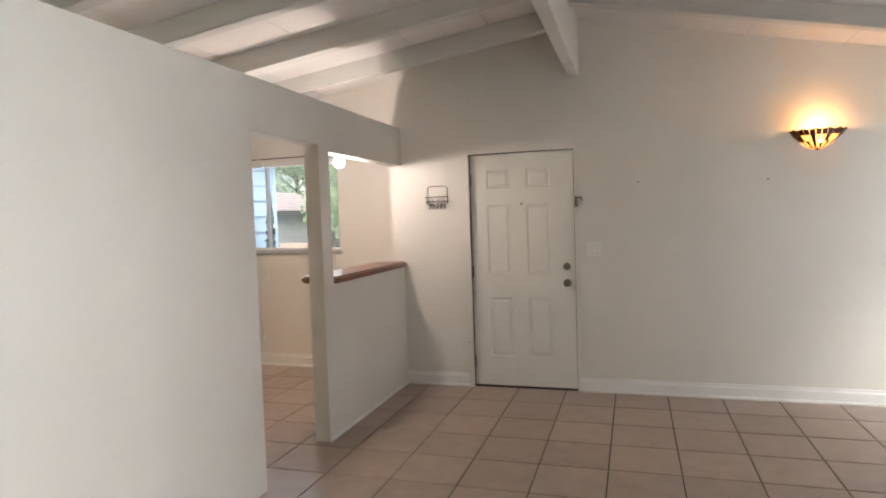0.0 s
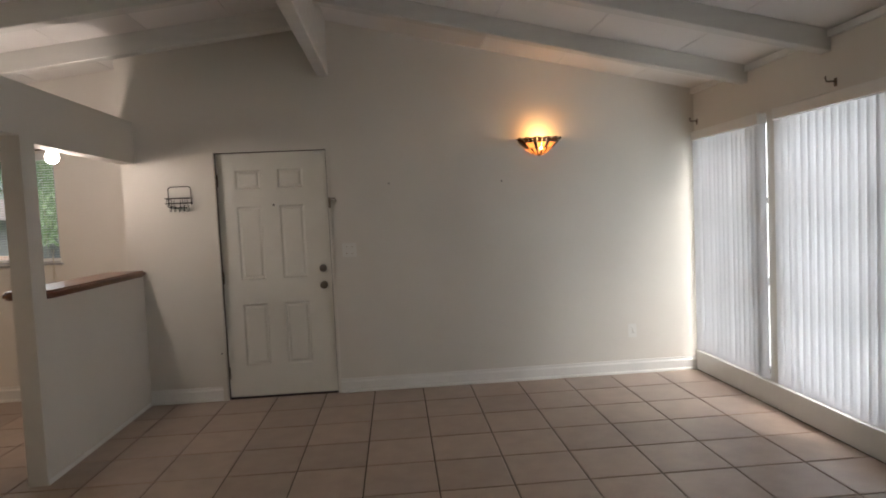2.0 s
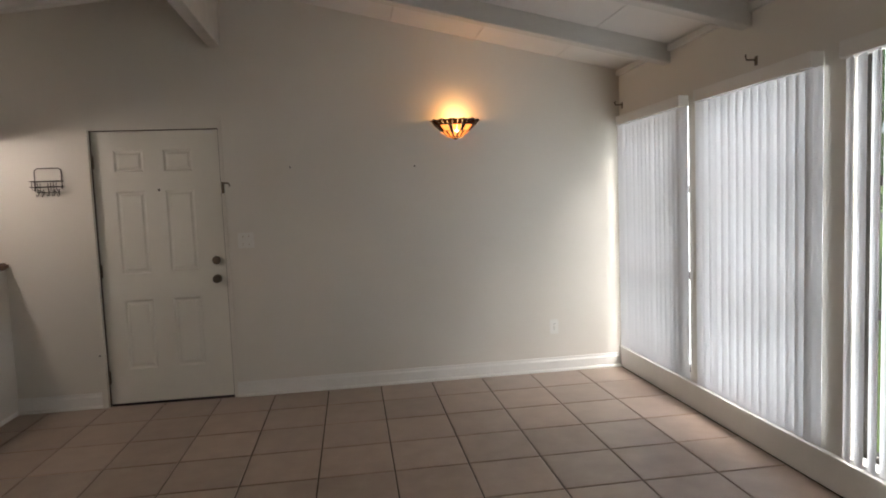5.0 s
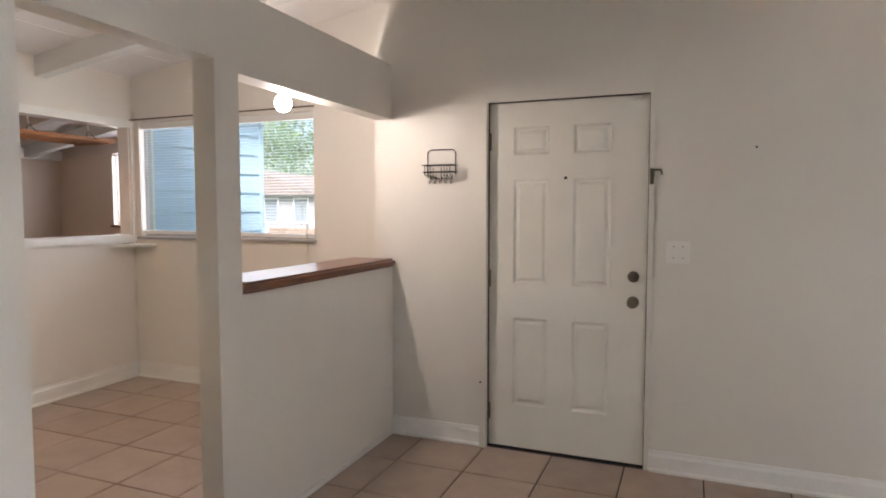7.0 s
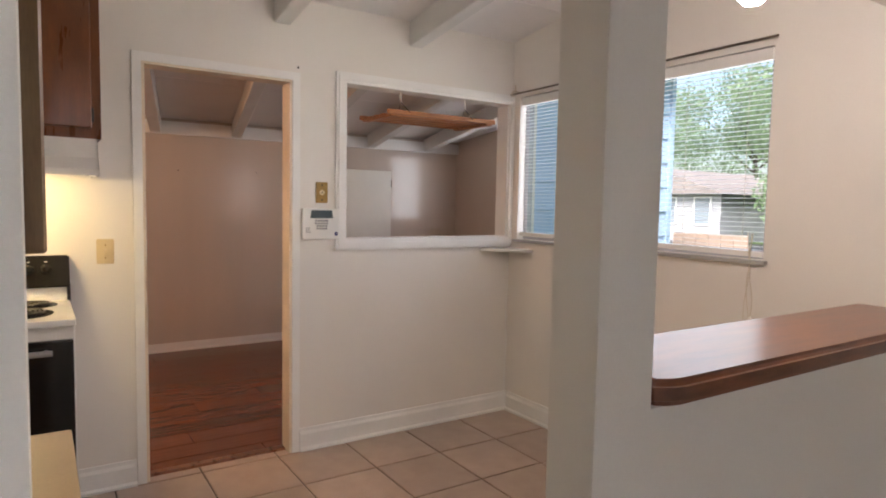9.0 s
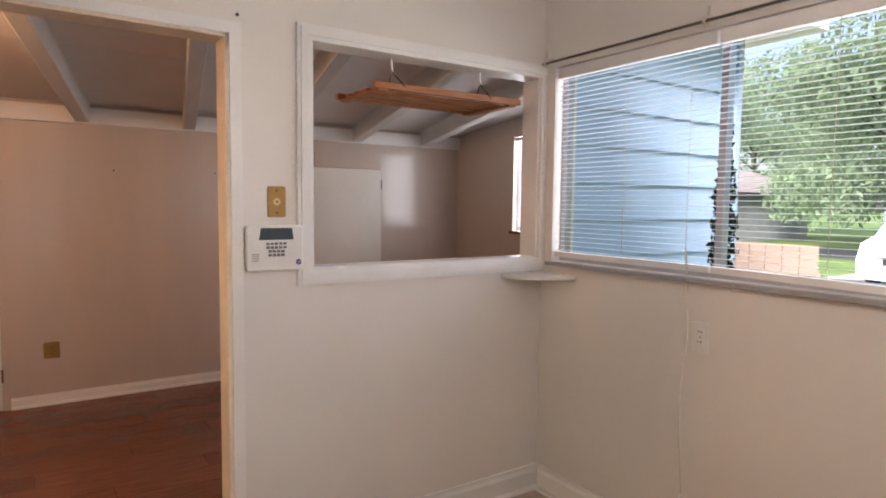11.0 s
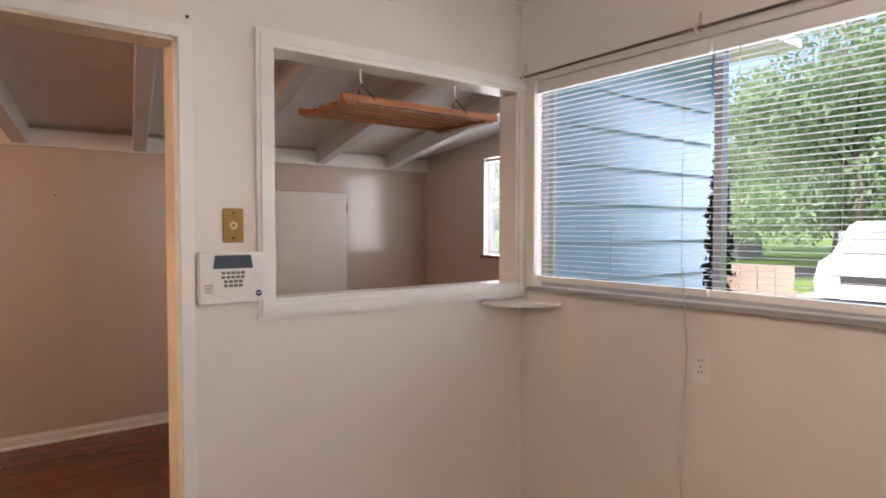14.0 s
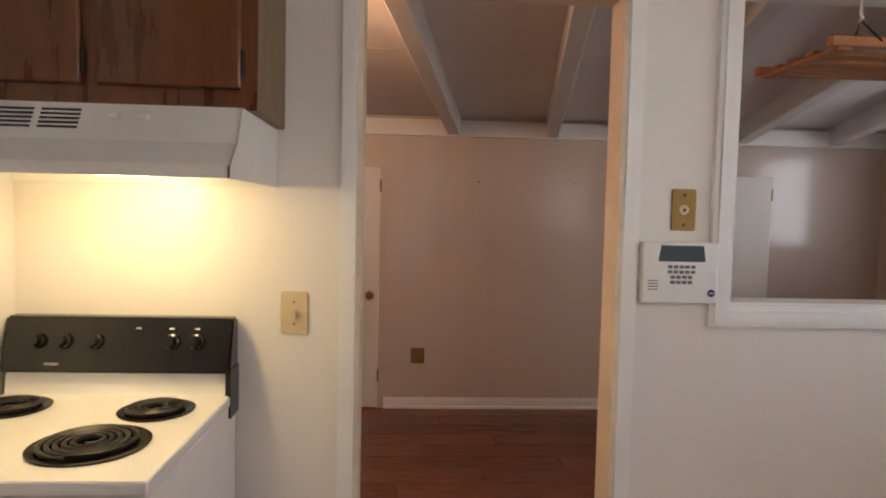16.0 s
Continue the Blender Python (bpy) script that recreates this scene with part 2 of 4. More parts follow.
def make(name, bm, mat, origin=(0, 0, 0), smooth=False):
    bmesh.ops.remove_doubles(bm, verts=bm.verts, dist=1e-6)
    bmesh.ops.recalc_face_normals(bm, faces=bm.faces)
    bmesh.ops.translate(bm, verts=bm.verts, vec=-Vector(origin))
    me = bpy.data.meshes.new(name)
    bm.to_mesh(me)
    bm.free()
    me.materials.append(mat)
    if smooth:
        me.shade_smooth()
        me.set_sharp_from_angle(angle=radians(35))
    return me


def solid(name, bm, mat, label, category, kind="", origin=(0, 0, 0), smooth=False, group=""):
    ob = new(name, make(name, bm, mat, origin, smooth))
    ob.location = origin
    ORIGIN[ob] = Vector(origin)
    return tagged(ob, label, category, group, kind)


def thing(name, origin, label, category, group="", kind=""):
    ob = new(name)
    ob.location = origin
    ob.empty_display_size = 0.1
    ORIGIN[ob] = Vector(origin)
    return tagged(ob, label, category, group, kind)


def part(name, bm, mat, parent, label="", smooth=False):
    """Links a bmesh, given in world metres, as one mesh under a thing or a part."""
    ob = new(name, make(name, bm, mat, ORIGIN[parent], smooth))
    ob.parent = parent
    ORIGIN[ob] = ORIGIN[parent]
    return tagged(ob, label)


def piece(name, mesh, parent, m):
    ob = new(name, mesh)
    ob.parent = parent
    ob.matrix_local = Matrix.Translation(-ORIGIN[parent]) @ m
    return ob


def wall(name, axis, t0, t1, a0, a1, z0, top, holes, mat, label, crest=()):
    """A wall along y (axis 'y', thick from x=t0 to t1) or along x; holes: (a0, a1, z0, z1); top: its height at a place along it."""
    bm = bmesh.new()
    cuts = sorted({a0, a1, *crest, *(c for h in holes for c in h[:2])})
    for p, q in zip(cuts[:-1], cuts[1:]):
        here = sorted(((h[2], h[3]) for h in holes if h[0] <= p and h[1] >= q))
        low = z0
        spans = []
        for u, v in here:
            if u > low:
                spans.append(((low, low), (u, u)))
            low = v
        spans.append(((low, low), (top(p), top(q))))
        for (l0, l1), (u0, u1) in spans:
            if axis == "y":
                hexa(bm, [(t0, p, l0), (t1, p, l0), (t1, q, l1), (t0, q, l1)], [(t0, p, u0), (t1, p, u0), (t1, q, u1), (t0, q, u1)])
            else:
                hexa(bm, [(p, t0, l0), (q, t0, l1), (q, t1, l1), (p, t1, l0)], [(p, t0, u0), (q, t0, u1), (q, t1, u1), (p, t1, u0)])
    return solid(name, bm, mat, label, "wall", "structure")


RIDGE, PEAK = -0.447, 3.10
EAST_SLOPE, WEST_SLOPE = 0.210, 0.137


def roof(x):
    return PEAK - (EAST_SLOPE * (x - RIDGE) if x > RIDGE else WEST_SLOPE * (RIDGE - x))


# ---------------------------------------------------------------- large structure
KW, KN, BW, BN, LE, SOUTH = -4.64, 5.62, -7.50, 7.10, 2.70, -2.2
wall("wall_north", "x", 5.2, 5.38, -2.10, LE + 0.12, -0.02, roof, [(-1.36, -0.46, -0.02, 2.045)], wall_paint, "off-white painted front wall under a low gable", (RIDGE,))
wall("wall_kitchen_north", "x", KN, KN + 0.15, KW - 0.12, -1.99, -0.02, roof, [(-4.56, -2.84, 1.20, 2.15)], kitchen_paint, "cream painted kitchen wall with a wide window opening")
wall("wall_return", "y", -2.10, -1.99, 5.38, KN, -0.02, lambda y: roof(-2.0) - 0.004, [], kitchen_paint, "short cream return wall beside the hatch")
# the last three openings are never seen, added to light the partition and floor
WIN = [(4.15, 5.10), (2.975, 3.96), (1.82, 2.79), (0.67, 1.64), (-0.48, 0.49), (-1.63, -0.66)]
wall("wall_east", "y", LE, LE + 0.12, SOUTH - 0.1, 5.2, -0.02, lambda y: roof(LE), [(a, b, 0.19, 2.05) for a, b in WIN], wall_paint, "off-white wall of floor-length windows")
wall("wall_south", "x", SOUTH - 0.1, SOUTH, KW, LE, -0.02, roof, [], wall_paint, "plain off-white back wall", (RIDGE,))
wall("partition_wall", "y", -2.10, -1.99, SOUTH, 5.2, -0.02, lambda y: 2.32, [(2.88, 3.65, -0.02, 2.018), (3.79, 5.2, 1.069, 1.985)], wall_paint,
     "pale green-white partition wall with a doorway and serving hatch")
wall("wall_kitchen_west", "y", KW - 0.11, KW, 1.60, KN, -0.02, lambda y: roof(KW), [(3.32, 4.07, -0.02, 2.085), (4.385, 5.59, 1.21, 2.105)], kitchen_paint,
     "cream wall with a doorway and a pass-through opening")
wall("wall_kitchen_south", "x", 2.29, 2.41, KW, -2.10, -0.02, lambda x: 2.32, [], kitchen_paint, "cream kitchen end wall")
wall("wall_bedroom_west", "y", BW - 0.12, BW, 0.3, BN + 0.1, -0.02, lambda y: 2.30, [], panel_paint, "glossy pinkish-beige painted panel wall")
wall("wall_bedroom_north", "x", BN, BN + 0.12, BW, KW - 0.10, -0.02, lambda x: 2.60, [(-6.62, -5.80, 1.24, 2.08)], panel_paint, "beige painted bedroom wall with a small window")
wall("wall_bedroom_south", "x", 0.3, 0.4, BW, KW - 0.11, -0.02, lambda x: 2.60, [], panel_paint, "plain beige bedroom end wall")
wall("wall_bedroom_east", "y", KW - 0.11, KW - 0.01, KN + 0.0, BN + 0.12, -0.2, lambda y: 2.60, [], panel_paint, "bedroom wall beside the kitchen window")
wall("wall_bedroom_east_south", "y", KW - 0.11, KW - 0.005, 0.3, 1.60, -0.02, lambda y: 2.60, [], panel_paint, "plain beige bedroom wall")


def ceiling(name, x0, x1, y0, y1, z, label, pitch=0.61):
    """Painted boards with narrow open joints under a dark deck."""
    bm = bmesh.new()
    n = max(1, round(abs(x1 - x0) / pitch))
    for i in range(n):
        a, b = x0 + (x1 - x0) * i / n, x0 + (x1 - x0) * (i + 1) / n
        g = 0.003 if x1 > x0 else -0.003
        a, b = a + g, b - g
        hexa(bm, [(a, y0, z(a)), (b, y0, z(b)), (b, y1, z(b)), (a, y1, z(a))], [(a, y0, z(a) + 0.02), (b, y0, z(b) + 0.02), (b, y1, z(b) + 0.02), (a, y1, z(a) + 0.02)])
    hexa(bm, [(x0, y0, z(x0) + 0.024), (x1, y0, z(x1) + 0.024), (x1, y1, z(x1) + 0.024), (x0, y1, z(x0) + 0.024)],
         [(x0, y0, z(x0) + 0.09), (x1, y0, z(x1) + 0.09), (x1, y1, z(x1) + 0.09), (x0, y1, z(x0) + 0.09)])
    return solid(name, bm, ceiling_paint, label, "ceiling", "structure")


def bed_roof(x):
    return 2.45 + (x - KW) * 0.10


ceiling("ceiling_east", RIDGE, LE + 0.12, SOUTH, 5.38, roof, "sloping white board ceiling over the living room")
ceiling("ceiling_west", RIDGE, KW - 0.11, SOUTH, 5.77, roof, "sloping white board ceiling running over partition and kitchen")
ceiling("ceiling_bedroom", KW - 0.11, BW - 0.1, 0.3, BN + 0.12, bed_roof, "low sloping bedroom ceiling of painted boards", 1.2)


def rafter(x0, x1, y, z, wide=0.09, deep=0.14, label="painted wooden ceiling beam", skew=0.0):
    bm = bmesh.new()
    a, b = y - wide / 2, y + wide / 2
    c, d = a + skew, b + skew
    hexa(bm, [(x0, c, z(x0) - deep), (x1, a, z(x1) - deep), (x1, b, z(x1) - deep), (x0, d, z(x0) - deep)],
         [(x0, c, z(x0) + 0.002), (x1, a, z(x1) + 0.002), (x1, b, z(x1) + 0.002), (x0, d, z(x0) + 0.002)])
    bmesh.ops.recalc_face_normals(bm, faces=bm.faces)
    bmesh.ops.bevel(bm, geom=list(bm.edges), offset=0.005, segments=1, affect="EDGES")
    return solid("ceiling_beam", bm, beam_paint, label, "beam", group="ceiling beams")


for y in (4.41, 3.54, 2.74, 1.92, 1.09, 0.26, -0.57, -1.4):
    rafter(RIDGE + 0.045, LE, y, roof, deep=0.125, label="pale painted wooden beam sloping to the window wall")
for y in (4.845, 4.015, 3.185, 2.47, 1.62, 0.80, -0.03, -0.86, -1.69):
    rafter(RIDGE - 0.045, KW, y, roof, deep=0.15, label="pale painted wooden beam sloping over the kitchen")
for y in (1.64, 2.36, 3.08, 3.80, 4.52, 5.24, 5.96, 6.68):
    rafter(KW - 0.11, BW, y, bed_roof, skew=-0.5, label="painted wooden bedroom ceiling beam")
bm = soft_box(RIDGE - 0.045, RIDGE + 0.045, SOUTH, 5.2, 2.64, PEAK - 0.012, 0.006, 1)
solid("ridge_beam", bm, beam_paint, "deep white painted ridge beam of the living room", "beam")
bm = bmesh.new()
box(bm, BW, BW + 0.05, 0.4, BN, 2.02, 2.135)
solid("trim_bedroom_ledger", bm, trim_paint, "pale painted ledger board along bedroom ceiling", "trim", "structure")
bm = bmesh.new()
box(bm, LE - 0.025, LE, SOUTH, 5.2, roof(LE) - 0.045, roof(LE) - 0.003)
solid("trim_east_cornice", bm, trim_paint, "thin white ceiling trim along the window wall", "trim", "structure")


def skirting(name, p, q, inward, high=0.115, thick=0.016, label="white moulded baseboard", mat=None):
    """A stepped baseboard between two floor points; inward: unit vector into the room."""
    p, q, n = Vector((*p, 0)), Vector((*q, 0)), Vector((*inward, 0))
    bm = bmesh.new()
    prof = [(0, 0), (thick + 0.012, 0), (thick + 0.012, 0.012), (thick, 0.022), (thick, high * 0.74), (thick * 0.55, high * 0.86), (thick * 0.5, high), (0, high)]
    ends = [[bm.verts.new(c + n * d + Vector((0, 0, h))) for d, h in prof] for c in (p, q)]
    for i in range(len(prof)):
        j = (i + 1) % len(prof)
        bm.faces.new((ends[0][i], ends[0][j], ends[1][j], ends[1][i]))
    bm.faces.new(ends[0]), bm.faces.new(ends[1][::-1])
    return solid(name, bm, mat or trim_paint, label, "baseboard", "structure")


skirting("baseboard_north_1", (-0.435, 5.2), (2.68, 5.2), (0, -1))
skirting("baseboard_north_2", (-1.99, 5.2), (-1.405, 5.2), (0, -1))
skirting("baseboard_kitchen_west_1", (KW, 4.115), (KW, KN), (1, 0), 0.13)
skirting("baseboard_kitchen_north", (KW + 0.03, KN), (-2.10, KN), (0, -1), 0.13)
skirting("baseboard_kitchen_west_2", (KW, 3.02), (KW, 3.275), (1, 0), 0.13)
skirting("baseboard_bedroom_west", (BW, 3.31), (BW, BN), (1, 0), 0.08, label="low pale baseboard")
bm = bmesh.new()
box(bm, -1.989, -1.983, 3.652, 5.17, 0.0, 0.03)
solid("baseboard_partition", bm, trim_paint, "thin white strip at the foot of the partition", "baseboard", "structure")
# window curb along the east wall
bm = soft_box(LE - 0.03, LE + 0.0, SOUTH, 5.2, 0.0, 0.17, 0.004, 1)
solid("window_curb", bm, trim_paint, "low white painted curb under the windows", "trim", "structure")


def casing(name, axis, at, out, a0, a1, top, wide, thick, label, floor=0.0):
    """Flat boards round an opening: two legs and a head, on the wall plane `at`, standing out by thick."""
    bm = bmesh.new()
    lo, hi = sorted((at, at + out * thick))
    for p, q, z0, z1 in ((a0 - wide, a0, floor, top), (a1, a1 + wide, floor, top), (a0 - wide, a1 + wide, top, top + wide)):
        if axis == "y":
            box(bm, lo, hi, p, q, z0, z1)
        else:
            box(bm, p, q, lo, hi, z0, z1)
    bmesh.ops.recalc_face_normals(bm, faces=bm.faces)
    return solid(name, bm, trim_paint, label, "trim", "structure")


casing("trim_kitchen_door", "y", KW, 1, 3.32, 4.07, 2.085, 0.042, 0.014, "cream painted casing of the kitchen doorway")
bm = bmesh.new()
for y in (3.32, 4.055):
    box(bm, KW - 0.115, KW + 0.004, y, y + 0.015, 0, 2.085)
box(bm, KW - 0.115, KW + 0.004, 3.32, 4.07, 2.073, 2.085)
solid("trim_kitchen_door_jamb", bm, material("worn_jamb_paint", (0.74, 0.64, 0.50), 0.4, 0.12, 5, 60, 0.06), "worn cream jamb lining of the doorway", "trim", "structure")
bm = bmesh.new()
for d, w0, w1 in ((0.020, 0.0, 0.062), (0.028, 0.018, 0.048)):
    a0, a1, z0, z1 = 4.385, 5.59, 1.21, 2.105
    box(bm, KW, KW + d, a0 - w1, a0 - w0, z0 - w1, z1 + w1)
    box(bm, KW, KW + d, a1 + w0, min(a1 + w1, KN - 0.004), z0 - w1, z1 + w1)
    box(bm, KW, KW + d, a0 - w0, a1 + w0, z1 + w0, z1 + w1)
    box(bm, KW, KW + d, a0 - w0, a1 + w0, z0 - w1, z0 - w0)
solid("trim_pass_through", bm, trim_paint, "white moulded frame of the pass-through", "trim", "structure")
bm = bmesh.new()
box(bm, KW - 0.114, KW + 0.001, 4.385, 5.59, 1.206, 1.216)
box(bm, KW - 0.114, KW + 0.001, 5.58, 5.594, 1.216, 2.101)
box(bm, KW - 0.114, KW + 0.001, 4.381, 4.395, 1.216, 2.101)
solid("trim_pass_through_lining", bm, trim_paint, "painted lining of the pass-through", "trim", "structure")
bm = bmesh.new()
box(bm, -1.40, -1.36, 5.165, 5.20, 0, 2.045)
box(bm, -0.46, -0.435, 5.19, 5.20, 0, 2.045)
box(bm, -1.40, -0.435, 5.19, 5.20, 2.045, 2.135)
solid("trim_front_door", bm, wall_paint, "painted casing of the front door", "trim", "structure")
bm = bmesh.new()
box(bm, -1.36, -1.356, 5.20, 5.34, 0, 2.045)
box(bm, -0.464, -0.46, 5.20, 5.34, 0, 2.045)
box(bm, -1.356, -0.464, 5.20, 5.34, 2.041, 2.045)
box(bm, -1.36, -0.46, 5.262, 5.34, -0.01, 0.004)
solid("trim_front_door_jamb", bm, bark_mat, "dark weatherstripped door jamb", "trim", "structure")

# floors under the tiles and planks
bm = bmesh.new()
box(bm, KW - 0.11, LE, SOUTH, KN, -0.16, -0.006)
floor_living = solid("floor", bm, grout_mat, "brown ceramic tile floor with dark grout", "floor", "structure")
bm = bmesh.new()
box(bm, BW, KW - 0.11, 0.3, BN, -0.16, -0.006)
floor_bed = solid("floor_bedroom", bm, plank_mat, "red-brown laminate plank floor", "floor", "structure")
bm = bmesh.new()
hexa(bm, [(KW - 0.125, 3.335, -0.004), (KW - 0.06, 3.335, -0.004), (KW - 0.06, 4.055, -0.004), (KW - 0.125, 4.055, -0.004)],
     [(KW - 0.115, 3.335, 0.008), (KW - 0.07, 3.335, 0.008), (KW - 0.07, 4.055, 0.008), (KW - 0.115, 4.055, 0.008)])
solid("door_threshold", bm, cabinet_mat, "dark wooden threshold strip in the doorway", "threshold", "structure")

# ---------------------------------------------------------------- front door
DY = 5.215
front_door = thing("door_1", (-0.92, DY, 0.0), "white six-panel front door, closed, with aged nickel locks", "door", kind="structure")
x0, x1 = -1.3545, -0.4655
PANELS = [(x, x + 0.205, z0, z1) for z0, z1 in ((0.27, 0.79), (0.99, 1.60), (1.74, 1.90)) for x in (-1.21, -0.865)]
bm = bmesh.new()
xs = sorted({x0, x1, *(c for p in PANELS for c in p[:2])})
zs = sorted({0.014, 2.039, *(c for p in PANELS for c in p[2:])})
for a, b in zip(xs[:-1], xs[1:]):
    for c, d in zip(zs[:-1], zs[1:]):
        if not any(p[0] <= a and b <= p[1] and p[2] <= c and d <= p[3] for p in PANELS):
            box(bm, a, b, DY, DY + 0.044, c, d)
bmesh.ops.remove_doubles(bm, verts=bm.verts, dist=1e-5)
slab = part("slab", bm, door_paint, front_door)
for a, b, c, d in PANELS:
    bm = bmesh.new()
    rings = []
    for inset, y in ((0, DY), (0.012, DY + 0.010), (0.022, DY + 0.010), (0.036, DY + 0.003)):
        rings.append([bm.verts.new(v) for v in ((a + inset, y, c + inset), (b - inset, y, c + inset), (b - inset, y, d - inset), (a + inset, y, d - inset))])
    for u, v in zip(rings[:-1], rings[1:]):
        for i in range(4):
            bm.faces.new((u[i], u[(i + 1) % 4], v[(i + 1) % 4], v[i]))
    bm.faces.new(rings[-1])
    back = [bm.verts.new(v) for v in ((a, DY + 0.04, c), (b, DY + 0.04, c), (b, DY + 0.04, d), (a, DY + 0.04, d))]
    bm.faces.new(back[::-1])
    for i in range(4):
        bm.faces.new((rings[0][i], back[i], back[(i + 1) % 4], rings[0][(i + 1) % 4]))
    part("panel", bm, door_paint, slab)
for z in (0.22, 1.02, 1.82):
    bm = bmesh.new()
    rod(bm, (-1.352, DY - 0.006, z - 0.05), (-1.352, DY - 0.006, z + 0.05), 0.007)
    box(bm, -1.36, -1.345, DY - 0.003, DY + 0.002, z - 0.05, z + 0.05)
    part("hinge", bm, nickel, front_door, "painted-over metal hinge", True)
for name, z, r, prof in (("deadbolt", 1.06, 0.031, ((0.031, 0), (0.031, 0.012), (0.024, 0.018), (0.012, 0.02), (0.0, 0.02))),
                         ("knob", 0.92, 0.03, ((0.032, 0), (0.032, 0.006), (0.012, 0.012), (0.012, 0.03), (0.026, 0.038), (0.029, 0.052), (0.022, 0.063), (0.0, 0.066)))):
    bm = bmesh.new()
    lathe(bm, (-0.532, DY, z), (0, -1, 0), prof, 20)
    part(name, bm, nickel, front_door, "round aged nickel " + name, True)
bm = bmesh.new()
lathe(bm, (-0.908, DY, 1.604), (0, -1, 0), ((0.009, -0.002), (0.009, 0.004), (0.004, 0.004), (0.0, 0.002)), 12)
part("peephole", bm, dark_metal, front_door, "", True)
bm = bmesh.new()
box(bm, x0, x1, DY - 0.006, DY + 0.02, 0.004, 0.013)
part("sweep", bm, dark_metal, front_door, "dark rubber door sweep")
bm = soft_box(-0.56, -0.50, DY - 0.012, DY, 2.01, 2.035, 0.003, 1)
part("contact_sensor", bm, white_plastic, front_door, "small white alarm sensor")

# latch on the wall beside the door
latch = thing("door_latch", (-0.42, 5.2, 1.62), "small brass swing latch screwed beside the door", "latch")
part("plate", soft_box(-0.455, -0.437, 5.175, 5.19, 1.56, 1.645, 0.002, 1), nickel, latch)
bm = bmesh.new()
wire(bm, [(-0.447, 5.177, 1.63), (-0.447, 5.16, 1.635), (-0.40, 5.16, 1.635), (-0.393, 5.163, 1.61)], 0.006, 8)
part("arm", bm, nickel, latch, "", True)


def wall_plate(name, centre, across, out, wide, high, mat, label, category, kind):
    """A cover plate with screws and either toggles or sockets. across, out: unit vectors along and off the wall."""
    c, u, n, k = Vector(centre), Vector(across), Vector(out), Vector((0, 0, 1))
    ob = thing(name, centre, label, category)

    def block(a0, a1, b0, b1, d0, d1):
        bm = bmesh.new()
        pts = [[c + u * a + k * b + n * d for a, b in ((a0, b0), (a1, b0), (a1, b1), (a0, b1))] for d in (d0, d1)]
        hexa(bm, *pts)
        return bm
    bm = block(-wide / 2, wide / 2, -high / 2, high / 2, 0, 0.006)
    bmesh.ops.recalc_face_normals(bm, faces=bm.faces)
    bmesh.ops.bevel(bm, geom=list(bm.edges), offset=0.003, segments=2, affect="EDGES")
    part("cover_plate", bm, mat, ob)
    if kind == "switch":
        n_sw = 2 if wide > 0.09 else 1
        for i in range(n_sw):
            a = (i - (n_sw - 1) / 2) * 0.046
            part("toggle", block(a - 0.005, a + 0.005, -0.012, 0.010, 0.006, 0.018), mat, ob)
            for b in (-0.03, 0.03):
                part("screw", block(a - 0.003, a + 0.003, b - 0.003, b + 0.003, 0.006, 0.008), brass, ob)
    elif kind == "outlet":
        for b in (-0.02, 0.02):
            socket = part("socket", block(-0.016, 0.016, b - 0.013, b + 0.013, 0.006, 0.009), mat, ob)
            for a in (-0.006, 0.006):
                part("slot", block(a - 0.0015, a + 0.0015, b - 0.002, b + 0.006, 0.009, 0.0095), dark_metal, socket)
        part("screw", block(-0.003, 0.003, -0.003, 0.003, 0.006, 0.008), brass, ob)
    else:
        bm = bmesh.new()
        lathe(bm, c, n, ((0.014, 0.005), (0.014, 0.010), (0.0, 0.010)), 16)
        part("jack", bm, ivory, ob, "round ivory socket", True)
        part("socket_hole", block(-0.004, 0.004, -0.004, 0.004, 0.010, 0.0108), dark_metal, ob)
        for b in (-0.042, 0.042):
            part("screw", block(-0.004, 0.004, b - 0.004, b + 0.004, 0.006, 0.008), dark_metal, ob)
    return ob


wall_plate("light_switch", (-0.306, 5.2, 1.20), (1, 0, 0), (0, -1, 0), 0.118, 0.118, white_plastic, "white double light switch plate beside front door", "light switch", "switch")
wall_plate("wall_outlet", (2.10, 5.2, 0.372), (1, 0, 0), (0, -1, 0), 0.072, 0.118, white_plastic, "white wall outlet low on the wall", "outlet", "outlet")
wall_plate("wall_outlet", (-3.715, KN, 0.97), (1, 0, 0), (0, -1, 0), 0.075, 0.122, white_plastic, "white wall outlet under the kitchen window", "outlet", "outlet")
wall_plate("light_switch", (KW, 3.155, 1.17), (0, -1, 0), (1, 0, 0), 0.074, 0.118, ivory, "ivory light switch beside the stove", "light switch", "switch")
wall_plate("phone_jack", (KW, 4.243, 1.478), (0, -1, 0), (1, 0, 0), 0.072, 0.118, brass, "brass phone jack plate above the alarm keypad", "phone jack", "jack")
wall_plate("wall_outlet", (BW, 3.56, 0.395), (0, -1, 0), (1, 0, 0), 0.10, 0.118, brass, "dull brass outlet low on bedroom wall", "outlet", "outlet")
